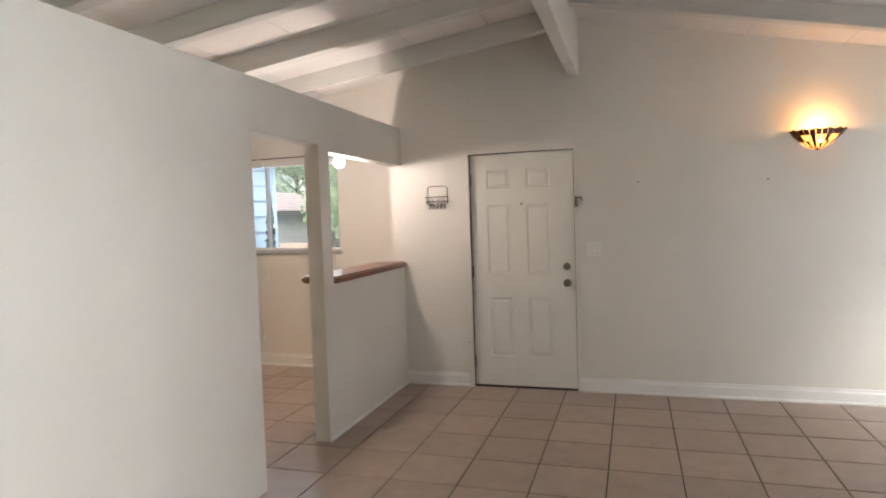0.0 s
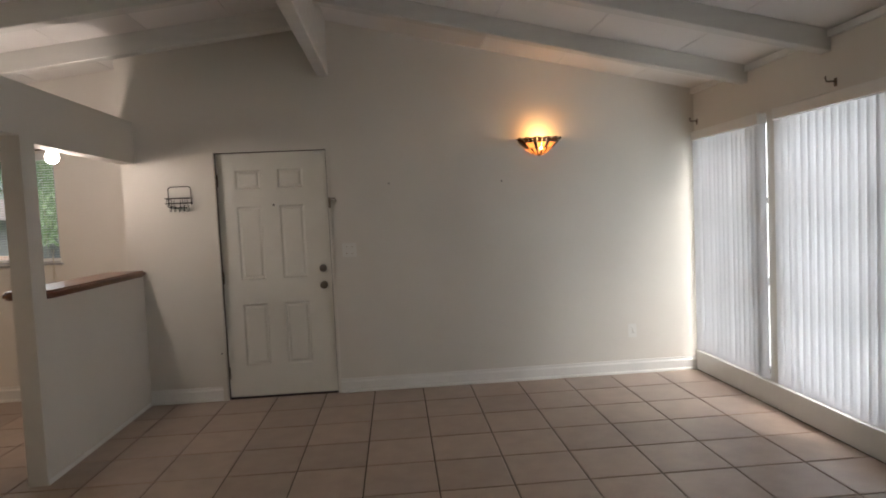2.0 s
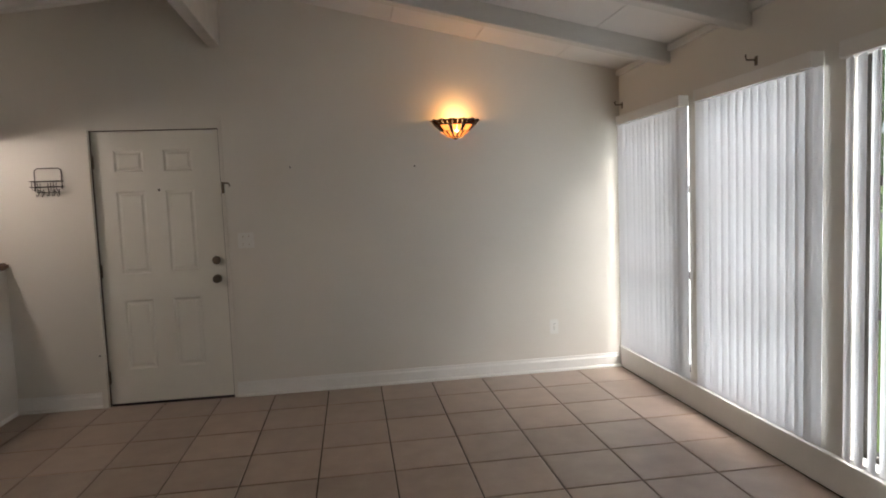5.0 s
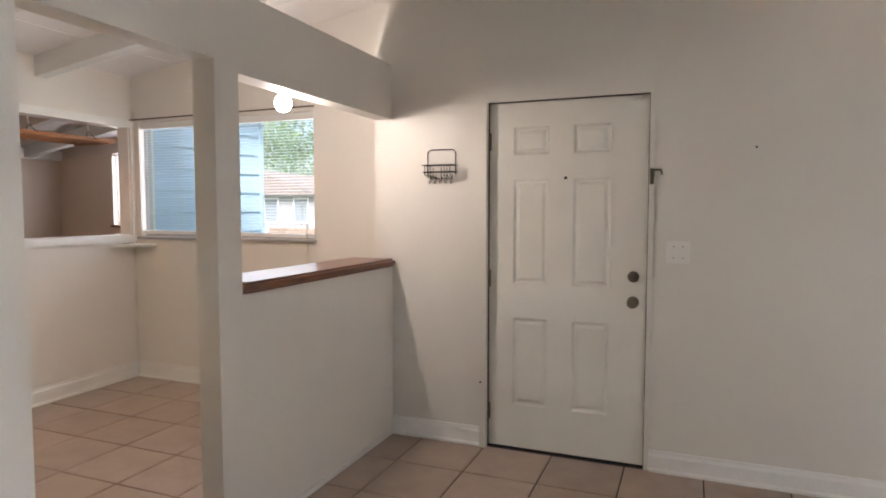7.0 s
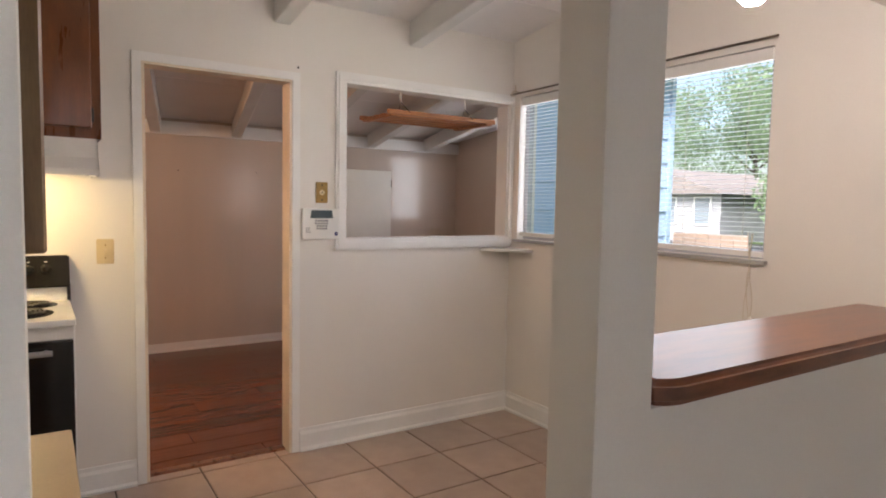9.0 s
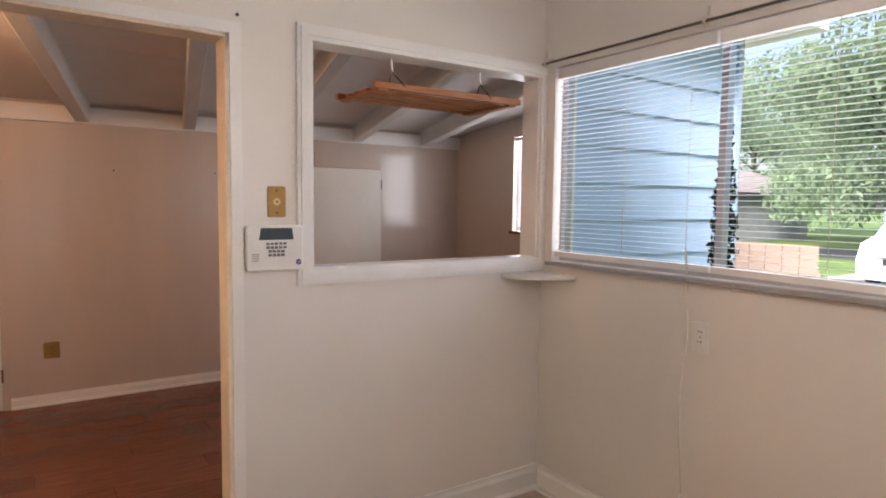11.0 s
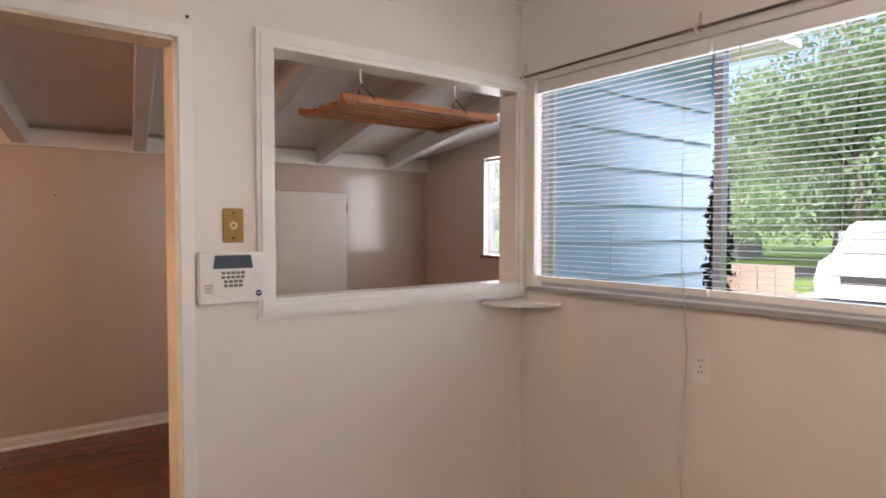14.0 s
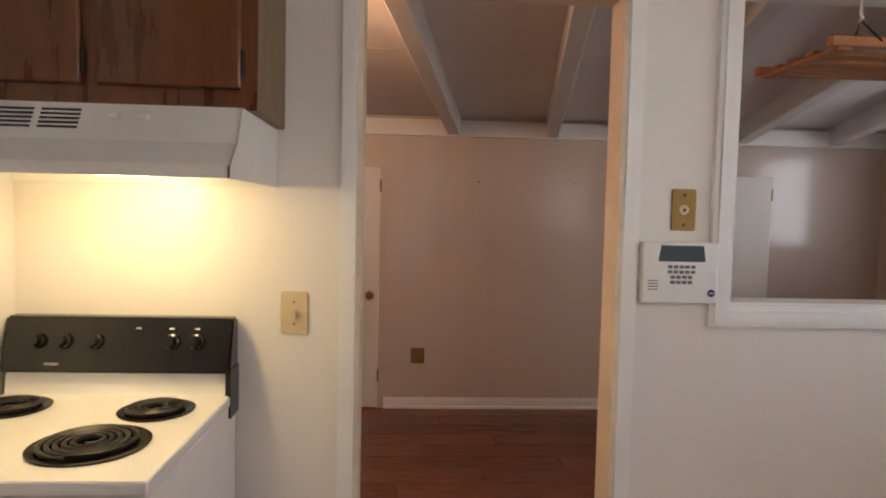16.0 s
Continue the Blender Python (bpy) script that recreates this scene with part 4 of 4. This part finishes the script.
for g in range(3):
    for r in range(5):
        y0 = HY1 - 0.60 + g * 0.095
        bm = bmesh.new()
        t = 0.18 + r * 0.12
        x, z = KW + 0.36 + 0.04 * t + 0.0005, 1.668 - 0.08 * t
        hexa(bm, [(x, y0, z), (x + 0.002, y0, z - 0.004), (x + 0.002, y0 + 0.08, z - 0.004), (x, y0 + 0.08, z)], [(x + 0.0015, y0, z + 0.0007), (x + 0.0035, y0, z - 0.0033), (x + 0.0035, y0 + 0.08, z - 0.0033), (x + 0.0015, y0 + 0.08, z + 0.0007)])
        part("vent_slot", bm, dark_metal, hood)
for y in (HY1 - 0.26, HY1 - 0.20):
    part("button", soft_box(KW + 0.368, KW + 0.385, y - 0.012, y + 0.012, 1.635, 1.646, 0.002, 1), white_plastic, hood)
part("lamp_lens", soft_box(KW + 0.18, KW + 0.36, 2.71, 2.84, 1.525, 1.543, 0.004, 1), hood_bulb, hood, "lit lamp lens").visible_shadow = False
part("filter", soft_box(KW + 0.10, KW + 0.38, 2.86, 3.04, 1.531, 1.544, 0.003, 1), alu_frame, hood, "metal grease filter")


def cabinet_box(name, x0, x1, y0, y1, z0, z1, front, doors, label, handle=False):
    """A cabinet whose doors face +x (front 1) or -x (front -1)."""
    ob = thing(name, ((x0 + x1) / 2, (y0 + y1) / 2, z0), label, "cabinet")
    part("body", soft_box(x0, x1, y0, y1, z0, z1, 0.003, 1), cabinet_side, ob, "brown veneer carcass")
    fx = x1 if front > 0 else x0
    lo, hi = sorted((fx, fx + front * 0.02))
    part("face_frame", soft_box(lo, hi, y0, y1, z0, z1, 0.002, 1), cabinet_mat, ob)
    w = (y1 - y0 - 0.03) / doors
    for i in range(doors):
        a, b = y0 + 0.03 + w * i, y0 + w * (i + 1) - 0.005
        lo2, hi2 = sorted((fx + front * 0.02, fx + front * 0.038))
        d = part("door", soft_box(lo2, hi2, a, b, z0 + 0.045, z1 - 0.03, 0.008, 3), cabinet_mat, ob, "smooth stained wooden door", True)
        for z in (z0 + 0.1, z1 - 0.1):
            bm = bmesh.new()
            rod(bm, (fx + front * 0.026, b + 0.003, z - 0.03), (fx + front * 0.026, b + 0.003, z + 0.03), 0.005, 8)
            part("hinge", bm, dark_metal, d, "", True)
    return ob


cabinet_box("wall_cabinet", KW + 0.002, KW + 0.29, 2.412, 3.125, 1.67, 2.40, 1, 2, "dark stained wooden wall cabinet above the range hood")
cabinet_box("wall_cabinet", -2.46, -2.102, 2.415, 2.90, 1.36, 2.30, -1, 2, "dark stained wooden wall cabinet on the partition")
cabinet_box("base_cabinet", -2.86, -2.102, 2.415, 2.93, 0.0, 0.86, -1, 2, "dark stained wooden base cabinet beside the doorway")
solid("countertop", soft_box(-2.90, -2.102, 2.412, 2.945, 0.862, 0.90, 0.006, 2), counter_mat, "tan laminate countertop on base cabinet", "countertop", smooth=True)

# ---------------------------------------------------------------- bedroom
for k, (y0, y1, label) in enumerate(((2.46, 3.265, "pale painted flush bedroom door, closed, with brass knob"), (5.41, 6.215, "pale painted flush closet door, closed"))):
    d = thing("door_%d" % (k + 2), (BW, (y0 + y1) / 2, 0), label, "door", kind="structure")
    part("slab", soft_box(BW + 0.004, BW + 0.022, y0, y1, 0.01, 1.785, 0.003, 1), door_paint, d)
    bm = bmesh.new()
    box(bm, BW, BW + 0.012, y0 - 0.012, y0 - 0.003, 0.0, 1.79)
    box(bm, BW, BW + 0.012, y1 + 0.003, y1 + 0.035, 0.0, 1.79)
    box(bm, BW, BW + 0.012, y0 - 0.012, y1 + 0.035, 1.79, 1.825)
    part("door_frame", bm, panel_paint, d)
    if k == 0:
        bm = bmesh.new()
        lathe(bm, (BW + 0.022, 3.195, 0.845), (1, 0, 0), ((0.03, 0), (0.03, 0.004), (0.01, 0.008), (0.01, 0.025), (0.026, 0.035), (0.026, 0.05), (0.0, 0.058)), 16)
        part("knob", bm, brass, d, "round brass knob", True)
    for z in (0.25, 1.65):
        bm = bmesh.new()
        rod(bm, (BW + 0.024, y1 + 0.001, z - 0.045), (BW + 0.024, y1 + 0.001, z + 0.045), 0.006, 8)
        part("hinge", bm, nickel, d, "", True)
bwin = thing("window_bedroom", (-6.21, BN + 0.06, 1.24), "small white bedroom window with a mini blind", "window", kind="structure")
bm = bmesh.new()
for p, q, z0, z1 in ((-6.62, -6.58, 1.24, 2.08), (-5.84, -5.80, 1.24, 2.08), (-6.58, -5.84, 1.24, 1.28), (-6.58, -5.84, 2.04, 2.08), (-6.58, -5.84, 1.64, 1.69)):
    box(bm, p, q, BN + 0.05, BN + 0.09, z0, z1)
part("window_frame", bm, trim_paint, bwin)
for z0, z1 in ((1.28, 1.64), (1.69, 2.04)):
    bm = bmesh.new()
    box(bm, -6.58, -5.84, BN + 0.068, BN + 0.072, z0, z1)
    part("pane", bm, glass_mat, bwin).visible_shadow = False
part("window_sill", soft_box(-6.64, -5.78, BN - 0.03, BN + 0.05, 1.215, 1.239, 0.003, 1), cabinet_mat, bwin, "dark wooden sill")
bl = thing("mini_blind", (-6.21, BN + 0.02, 2.07), "white mini blind with open slats in bedroom window", "blind")
part("head_rail", soft_box(-6.61, -5.81, BN + 0.004, BN + 0.034, 2.045, 2.075, 0.003, 1), trim_paint, bl)
for i in range(37):
    piece("slat", slat_mesh, bl, pose(-6.21, BN + 0.02, 2.03 - i * 0.0207, -6, 0, 0) @ Matrix.Diagonal((0.79, 1, 1, 1)))

# hanging slatted rack in the pass-through
RX0, RX1, RY0, RY1, RZ = -5.12, -4.70, 4.70, 5.52, 1.985
rack = thing("hanging_rack", ((RX0 + RX1) / 2, (RY0 + RY1) / 2, RZ), "slatted pine rack hung on hooks in the pass-through", "rack")
for x in (RX0, RX1 - 0.03):
    part("side_rail", soft_box(x, x + 0.03, RY0, RY1, RZ - 0.012, RZ + 0.018, 0.004, 2), rack_mat, rack)
for i in range(3):
    x = RX0 + 0.075 + i * 0.09
    part("slat", soft_box(x, x + 0.045, RY0 + 0.02, RY1 - 0.02, RZ - 0.008, RZ + 0.006, 0.003, 1), rack_mat, rack)
for y in (RY0 + 0.02, RY1 - 0.07):
    part("cross_rail", soft_box(RX0 + 0.01, RX1 - 0.01, y, y + 0.05, RZ - 0.022, RZ - 0.009, 0.003, 1), rack_mat, rack)
for y in (4.78, 5.26):
    bm = bmesh.new()
    wire(bm, [(-4.70, y, 2.104), (-4.70, y, 2.065), (-4.69, y, 2.05), (-4.705, y, 2.045)], 0.004, 8)
    part("hook", bm, white_plastic, rack, "white screw hook", True)
    bm = bmesh.new()
    wire(bm, [(-4.72, y, RZ + 0.016), (-4.70, y, 2.05), (-4.70, y + 0.07, RZ + 0.005)], 0.0035, 6)
    part("chain", bm, dark_metal, rack, "dark wire hanger", True)

# ---------------------------------------------------------------- outside
bm = bmesh.new()
box(bm, -400, 400, -300, 500, -0.5, -0.2)
solid("ground", bm, grass_mat, "mown green lawn reaching into the distance", "ground", "structure")
bm = bmesh.new()
box(bm, -9.6, -5.4, 9.5, 26.0, -0.21, -0.185)
solid("driveway", bm, drive_mat, "pale concrete driveway", "driveway", "structure")
bm = bmesh.new()
box(bm, -120, 120, 26.0, 32.0, -0.21, -0.188)
solid("road", bm, road_mat, "grey asphalt street", "road", "structure")
wing = thing("bedroom_wing_siding", (KW + 0.02, 6.2, -0.2), "light blue lap siding of the bedroom wing", "siding")
bm = bmesh.new()
hexa(bm, [(0.0, 0, 0), (0.026, 0, 0), (0.026, 1.5, 0), (0.0, 1.5, 0)], [(0.0, 0, 0.205), (0.008, 0, 0.205), (0.008, 1.5, 0.205), (0.0, 1.5, 0.205)])
board = make("siding_board", bm, siding_mat)
for i in range(14):
    piece("siding_board", board, wing, pose(KW - 0.008, KN + 0.152, -0.2 + i * 0.2))
bm = bmesh.new()
box(bm, KW - 0.012, KW + 0.03, KN + 1.652, KN + 1.70, -0.2, 2.6)
part("corner_board", bm, siding_mat, wing, "blue corner board")
bm = bmesh.new()
box(bm, KW - 0.5, KW + 0.35, KN + 0.152, KN + 2.1, 2.605, 2.66)
part("soffit", bm, trim_paint, wing, "white eave soffit")


def leaves(bm, centre, radius, count, size, squash=0.8):
    for _ in range(count):
        d = Vector((random.gauss(0, 1), random.gauss(0, 1), random.gauss(0, 1)))
        d.normalize()
        p = Vector(centre) + Vector((d.x, d.y, d.z * squash)) * radius * random.random() ** 0.4
        q = Euler((random.uniform(0, 6.3), random.uniform(0, 6.3), random.uniform(0, 6.3))).to_matrix()
        s = size * random.uniform(0.6, 1.3)
        bm.faces.new([bm.verts.new(p + q @ Vector(v)) for v in ((-s, 0, 0), (0, -s * 0.45, 0.1 * s), (s, 0, 0), (0, s * 0.45, 0.1 * s))])


def tree(x, y, high, spread, seed, label):
    random.seed(seed)
    ob = thing("tree", (x, y, -0.2), label, "tree", "street trees")
    bm = bmesh.new()
    p = Vector((x, y, -0.25))
    r = 0.028 * high
    tips = []
    for i in range(4):
        q = p + Vector((random.uniform(-0.2, 0.2), random.uniform(-0.2, 0.2), high * 0.13))
        rod(bm, p, q, r, 9, r * 0.82)
        p, r = q, r * 0.82
    for i in range(9):
        a = i * 2.4 + random.random()
        o = p - Vector((0, 0, high * 0.12 * random.random()))
        mid = o + Vector((math.cos(a) * spread * 0.4, math.sin(a) * spread * 0.4, high * random.uniform(0.08, 0.2)))
        end = mid + Vector((math.cos(a + 0.4) * spread * 0.45, math.sin(a + 0.4) * spread * 0.45, high * random.uniform(-0.05, 0.26)))
        rod(bm, o, mid, r * 0.5, 6, r * 0.3)
        rod(bm, mid, end, r * 0.3, 6, r * 0.08)
        tips += [mid, end, o + Vector((math.cos(a + 1.2) * spread * 0.75, math.sin(a + 1.2) * spread * 0.75, -high * random.uniform(0.02, 0.22))), end + Vector((random.uniform(-1, 1), random.uniform(-1, 1), random.uniform(-1.4, 0.6))) * spread * 0.22]
    part("trunk", bm, bark_mat, ob, "grey-brown trunk and limbs", True)
    me = bpy.data.meshes.new("crown")
    bm = bmesh.new()
    for t in tips + [p + Vector((0, 0, high * 0.3))]:
        leaves(bm, t, spread * random.uniform(0.30, 0.46), 560, 0.13)
    bm.to_mesh(me)
    bm.free()
    me.materials.append(leaf_mat)
    me.transform(Matrix.Translation((-x, -y, 0.2)))
    c = new("crown", me)
    c.parent = ob
    return ob


for k, (x, y, high, spread) in enumerate(((-10.8, 28, 9, 4.2), (-6.2, 33, 10, 4.6), (-15.0, 37, 9.5, 4.6), (-9.5, 43, 11, 5.5), (-27, 47, 11, 5.5), (-33, 38, 10, 5.8), (-3.0, 44, 11, 6.0), (-20, 52, 12, 6.0))):
    tree(x, y, high, spread, 3 + k, "broad leafy green tree across the lawn" if y < 35 else "tall leafy green tree behind the houses")
tree(10.5, 8.0, 9, 4.5, 19, "leafy green tree outside the window wall")
tree(11.5, 1.0, 9, 4.5, 20, "leafy green tree outside the window wall")
random.seed(21)
shrub = thing("climbing_plant", (-3.79, 5.86, -0.2), "narrow dark green climbing plant outside the kitchen window", "plant")
bm = bmesh.new()
rod(bm, (-3.79, 5.86, -0.2), (-3.80, 5.86, 1.85), 0.010, 8, 0.004)
part("stem", bm, bark_mat, shrub, "", True)
bm = bmesh.new()
for i in range(46):
    z = 0.5 + i * 0.03
    wide = 0.055 * min(1.0, (1.9 - z) / 0.45) * (0.72 if 1.45 < z < 1.52 else 1.0)
    leaves(bm, (-3.79 + random.uniform(-0.008, 0.008), 5.86, z), max(0.012, wide), 70, 0.017)
part("crown", bm, shrub_mat, shrub, "dark foliage")


def house(x0, x1, y0, y1, high, peak, label):
    ob = thing("house", ((x0 + x1) / 2, (y0 + y1) / 2, -0.2), label, "house", "houses across the street")
    bm = bmesh.new()
    box(bm, x0, x1, y0, y1, -0.2, high)
    part("wall", bm, brick_mat, ob)
    bm = bmesh.new()
    e = 0.5
    mx = (x0 + x1) / 2
    hexa(bm, [(x0 - e, y0 - e, high), (x1 + e, y0 - e, high), (x1 + e, y1 + e, high), (x0 - e, y1 + e, high)],
         [(mx - 0.4, y0 - e, peak), (mx + 0.4, y0 - e, peak), (mx + 0.4, y1 + e, peak), (mx - 0.4, y1 + e, peak)])
    part("roof", bm, roof_mat, ob, "low grey gable roof")
    n = 4
    for i in range(n):
        a = x0 + (x1 - x0) * (i + 0.25) / n
        b = a + (x1 - x0) / n * 0.5
        bm = bmesh.new()
        for u, v, z0, z1 in ((a, a + 0.07, 0.7, 2.0), (b - 0.07, b, 0.7, 2.0), (a, b, 0.63, 0.7), (a, b, 2.0, 2.07)):
            box(bm, u, v, y0 - 0.06, y0, z0, z1)
        w = part("window", bm, trim_paint, ob, "white window frame")
        bm = bmesh.new()
        box(bm, a + 0.07, b - 0.07, y0 - 0.03, y0 - 0.004, 0.7, 2.0)
        part("pane", bm, sky_toned_pane, w, "dark glass")
    return ob


house(-27.5, -19.5, 31, 39, 2.2, 3.6, "low grey house with a gable roof across the street")
house(-12.5, -3.5, 38, 46, 2.3, 3.9, "low grey house behind the parked van")
fence = thing("board_panel", (-5.1, 8.6, -0.2), "short tan board fence panel outside the wing", "fence panel")
for k in range(6):
    part("board", soft_box(-5.52 + k * 0.14, -5.385 + k * 0.14, 8.58, 8.605, -0.2, 1.18, 0.003, 1), crate_mat, fence)
for z in (0.2, 0.9):
    part("rail", soft_box(-5.52, -4.685, 8.606, 8.65, z, z + 0.08, 0.003, 1), crate_mat, fence)

VX, VY = -7.5, 20.0
van = thing("parked_van", (VX, VY, -0.19), "white van parked on the driveway, seen from the front", "van")
bm = bmesh.new()
prof = [(-1.6, 0.15), (-1.66, 0.55), (-1.45, 0.92), (-0.75, 1.08), (-0.05, 1.72), (0.4, 1.84), (3.0, 1.82), (3.15, 1.4), (3.2, 0.2)]
rows_v = []
for s, k in ((-0.88, 0.97), (-0.96, 1.0), (0.96, 1.0), (0.88, 0.97)):
    rows_v.append([bm.verts.new((VX + s * (1 if z < 1.2 else 0.9), VY + y * k, z - 0.19)) for y, z in prof])
for a, b in zip(rows_v[:-1], rows_v[1:]):
    for i in range(len(prof) - 1):
        bm.faces.new((a[i], a[i + 1], b[i + 1], b[i]))
    bm.faces.new((a[-1], a[0], b[0], b[-1]))
bm.faces.new(rows_v[0][::-1]), bm.faces.new(rows_v[-1])
part("body", bm, van_paint, van, "white painted body", True)
bm = bmesh.new()
hexa(bm, [(VX - 0.72, 19.20, 0.93), (VX + 0.72, 19.20, 0.93), (VX + 0.65, 19.86, 1.48), (VX - 0.65, 19.86, 1.48)], [(VX - 0.72, 19.22, 0.96), (VX + 0.72, 19.22, 0.96), (VX + 0.65, 19.87, 1.51), (VX - 0.65, 19.87, 1.51)])
part("windscreen", bm, sky_toned_pane, van, "dark windscreen")
for s in (-1, 1):
    bm = bmesh.new()
    box(bm, VX + s * 0.872, VX + s * 0.93, 19.50, 20.70, 1.0, 1.42)
    part("side_window", bm, sky_toned_pane, van)
    bm = bmesh.new()
    box(bm, VX + s * 0.62 - 0.17, VX + s * 0.62 + 0.17, 18.35, 18.48, 0.38, 0.56)
    part("headlight", bm, alu_frame, van, "clear headlight")
    for y in (19.10, 22.30):
        bm = bmesh.new()
        lathe(bm, (VX + s * 0.80, y, 0.12), (s, 0, 0), ((0.17, 0.0), (0.31, 0.0), (0.32, 0.05), (0.32, 0.15), (0.30, 0.19), (0.18, 0.17), (0.0, 0.16)), 24)
        part("wheel", bm, rubber, van, "black tyre", True)
bm = bmesh.new()
box(bm, VX - 0.45, VX + 0.45, 18.34, 18.43, 0.28, 0.46)
part("grille", bm, rubber, van, "dark grille")

# ---------------------------------------------------------------- floor pieces, last
TILE, GAP = 0.406, 0.008
random.seed(5)
tile_meshes = {}


def tile_mesh(w, d):
    key = (round(w, 3), round(d, 3))
    if key not in tile_meshes:
        bm = bmesh.new()
        g, r = GAP / 2, 0.004
        lo = [(g, g, -0.006), (w - g, g, -0.006), (w - g, d - g, -0.006), (g, d - g, -0.006)]
        mid = [(g, g, -0.002), (w - g, g, -0.002), (w - g, d - g, -0.002), (g, d - g, -0.002)]
        up = [(g + r, g + r, 0), (w - g - r, g + r, 0), (w - g - r, d - g - r, 0), (g + r, d - g - r, 0)]
        rings = [[bm.verts.new(p) for p in ring] for ring in (lo, mid, up)]
        for a, b in zip(rings[:-1], rings[1:]):
            for i in range(4):
                bm.faces.new((a[i], a[(i + 1) % 4], b[(i + 1) % 4], b[i]))
        bm.faces.new(rings[-1])
        tile_meshes[key] = make("tile", bm, tile_mat)
    return tile_meshes[key]


rest = bmesh.new()
count = 0
X0, Y0 = -0.56 - 12 * TILE, 4.80 + 2 * TILE
spots = []
for i in range(24):
    for j in range(22):
        xa, xb = max(X0 + i * TILE, KW - 0.06), min(X0 + (i + 1) * TILE, LE - 0.03)
        yb, ya = min(Y0 - (j - 1) * TILE, KN), max(Y0 - j * TILE, SOUTH)
        if xb - xa < 0.03 or yb - ya < 0.03 or (xa > -2.10 and ya >= 5.2):
            continue
        if xa > -2.10 and yb > 5.2:
            yb = 5.2
        spots.append((-(ya), xa, xb, ya, yb))
for _, xa, xb, ya, yb in sorted(spots):
    if count < 300:
        me = tile_mesh(xb - xa, yb - ya)
        piece("tile", me, floor_living, pose(xa, ya, random.uniform(-0.0006, 0.0006), random.uniform(-0.05, 0.05), random.uniform(-0.05, 0.05)))
        count += 1
    else:
        box(rest, xa + 0.0035, xb - 0.0035, ya + 0.0035, yb - 0.0035, -0.006, 0.0)
ob = new("tile_rest", make("tile_rest", rest, tile_mat))
ob.parent = floor_living
tagged(ob, kind="stuff")
random.seed(6)
plank_meshes = {}
for i in range(16):
    for j in range(5):
        xa = BW + i * 0.188
        xb = min(xa + 0.188, KW - 0.115)
        ya = 0.3 + (j - (i * 0.37) % 1) * 1.3
        yb = min(ya + 1.3, BN)
        ya = max(ya, 0.3)
        if yb - ya < 0.05 or xb - xa < 0.02:
            continue
        key = (round(xb - xa, 3), round(yb - ya, 3))
        if key not in plank_meshes:
            bm = bmesh.new()
            w, d = key
            hexa(bm, [(0.0008, 0.0008, -0.006), (w - 0.0008, 0.0008, -0.006), (w - 0.0008, d - 0.0008, -0.006), (0.0008, d - 0.0008, -0.006)],
                 [(0.002, 0.002, 0), (w - 0.002, 0.002, 0), (w - 0.002, d - 0.002, 0), (0.002, d - 0.002, 0)])
            plank_meshes[key] = make("plank", bm, plank_mat)
        piece("plank", plank_meshes[key], floor_bed, pose(xa, ya, random.uniform(-0.0003, 0.0003)))
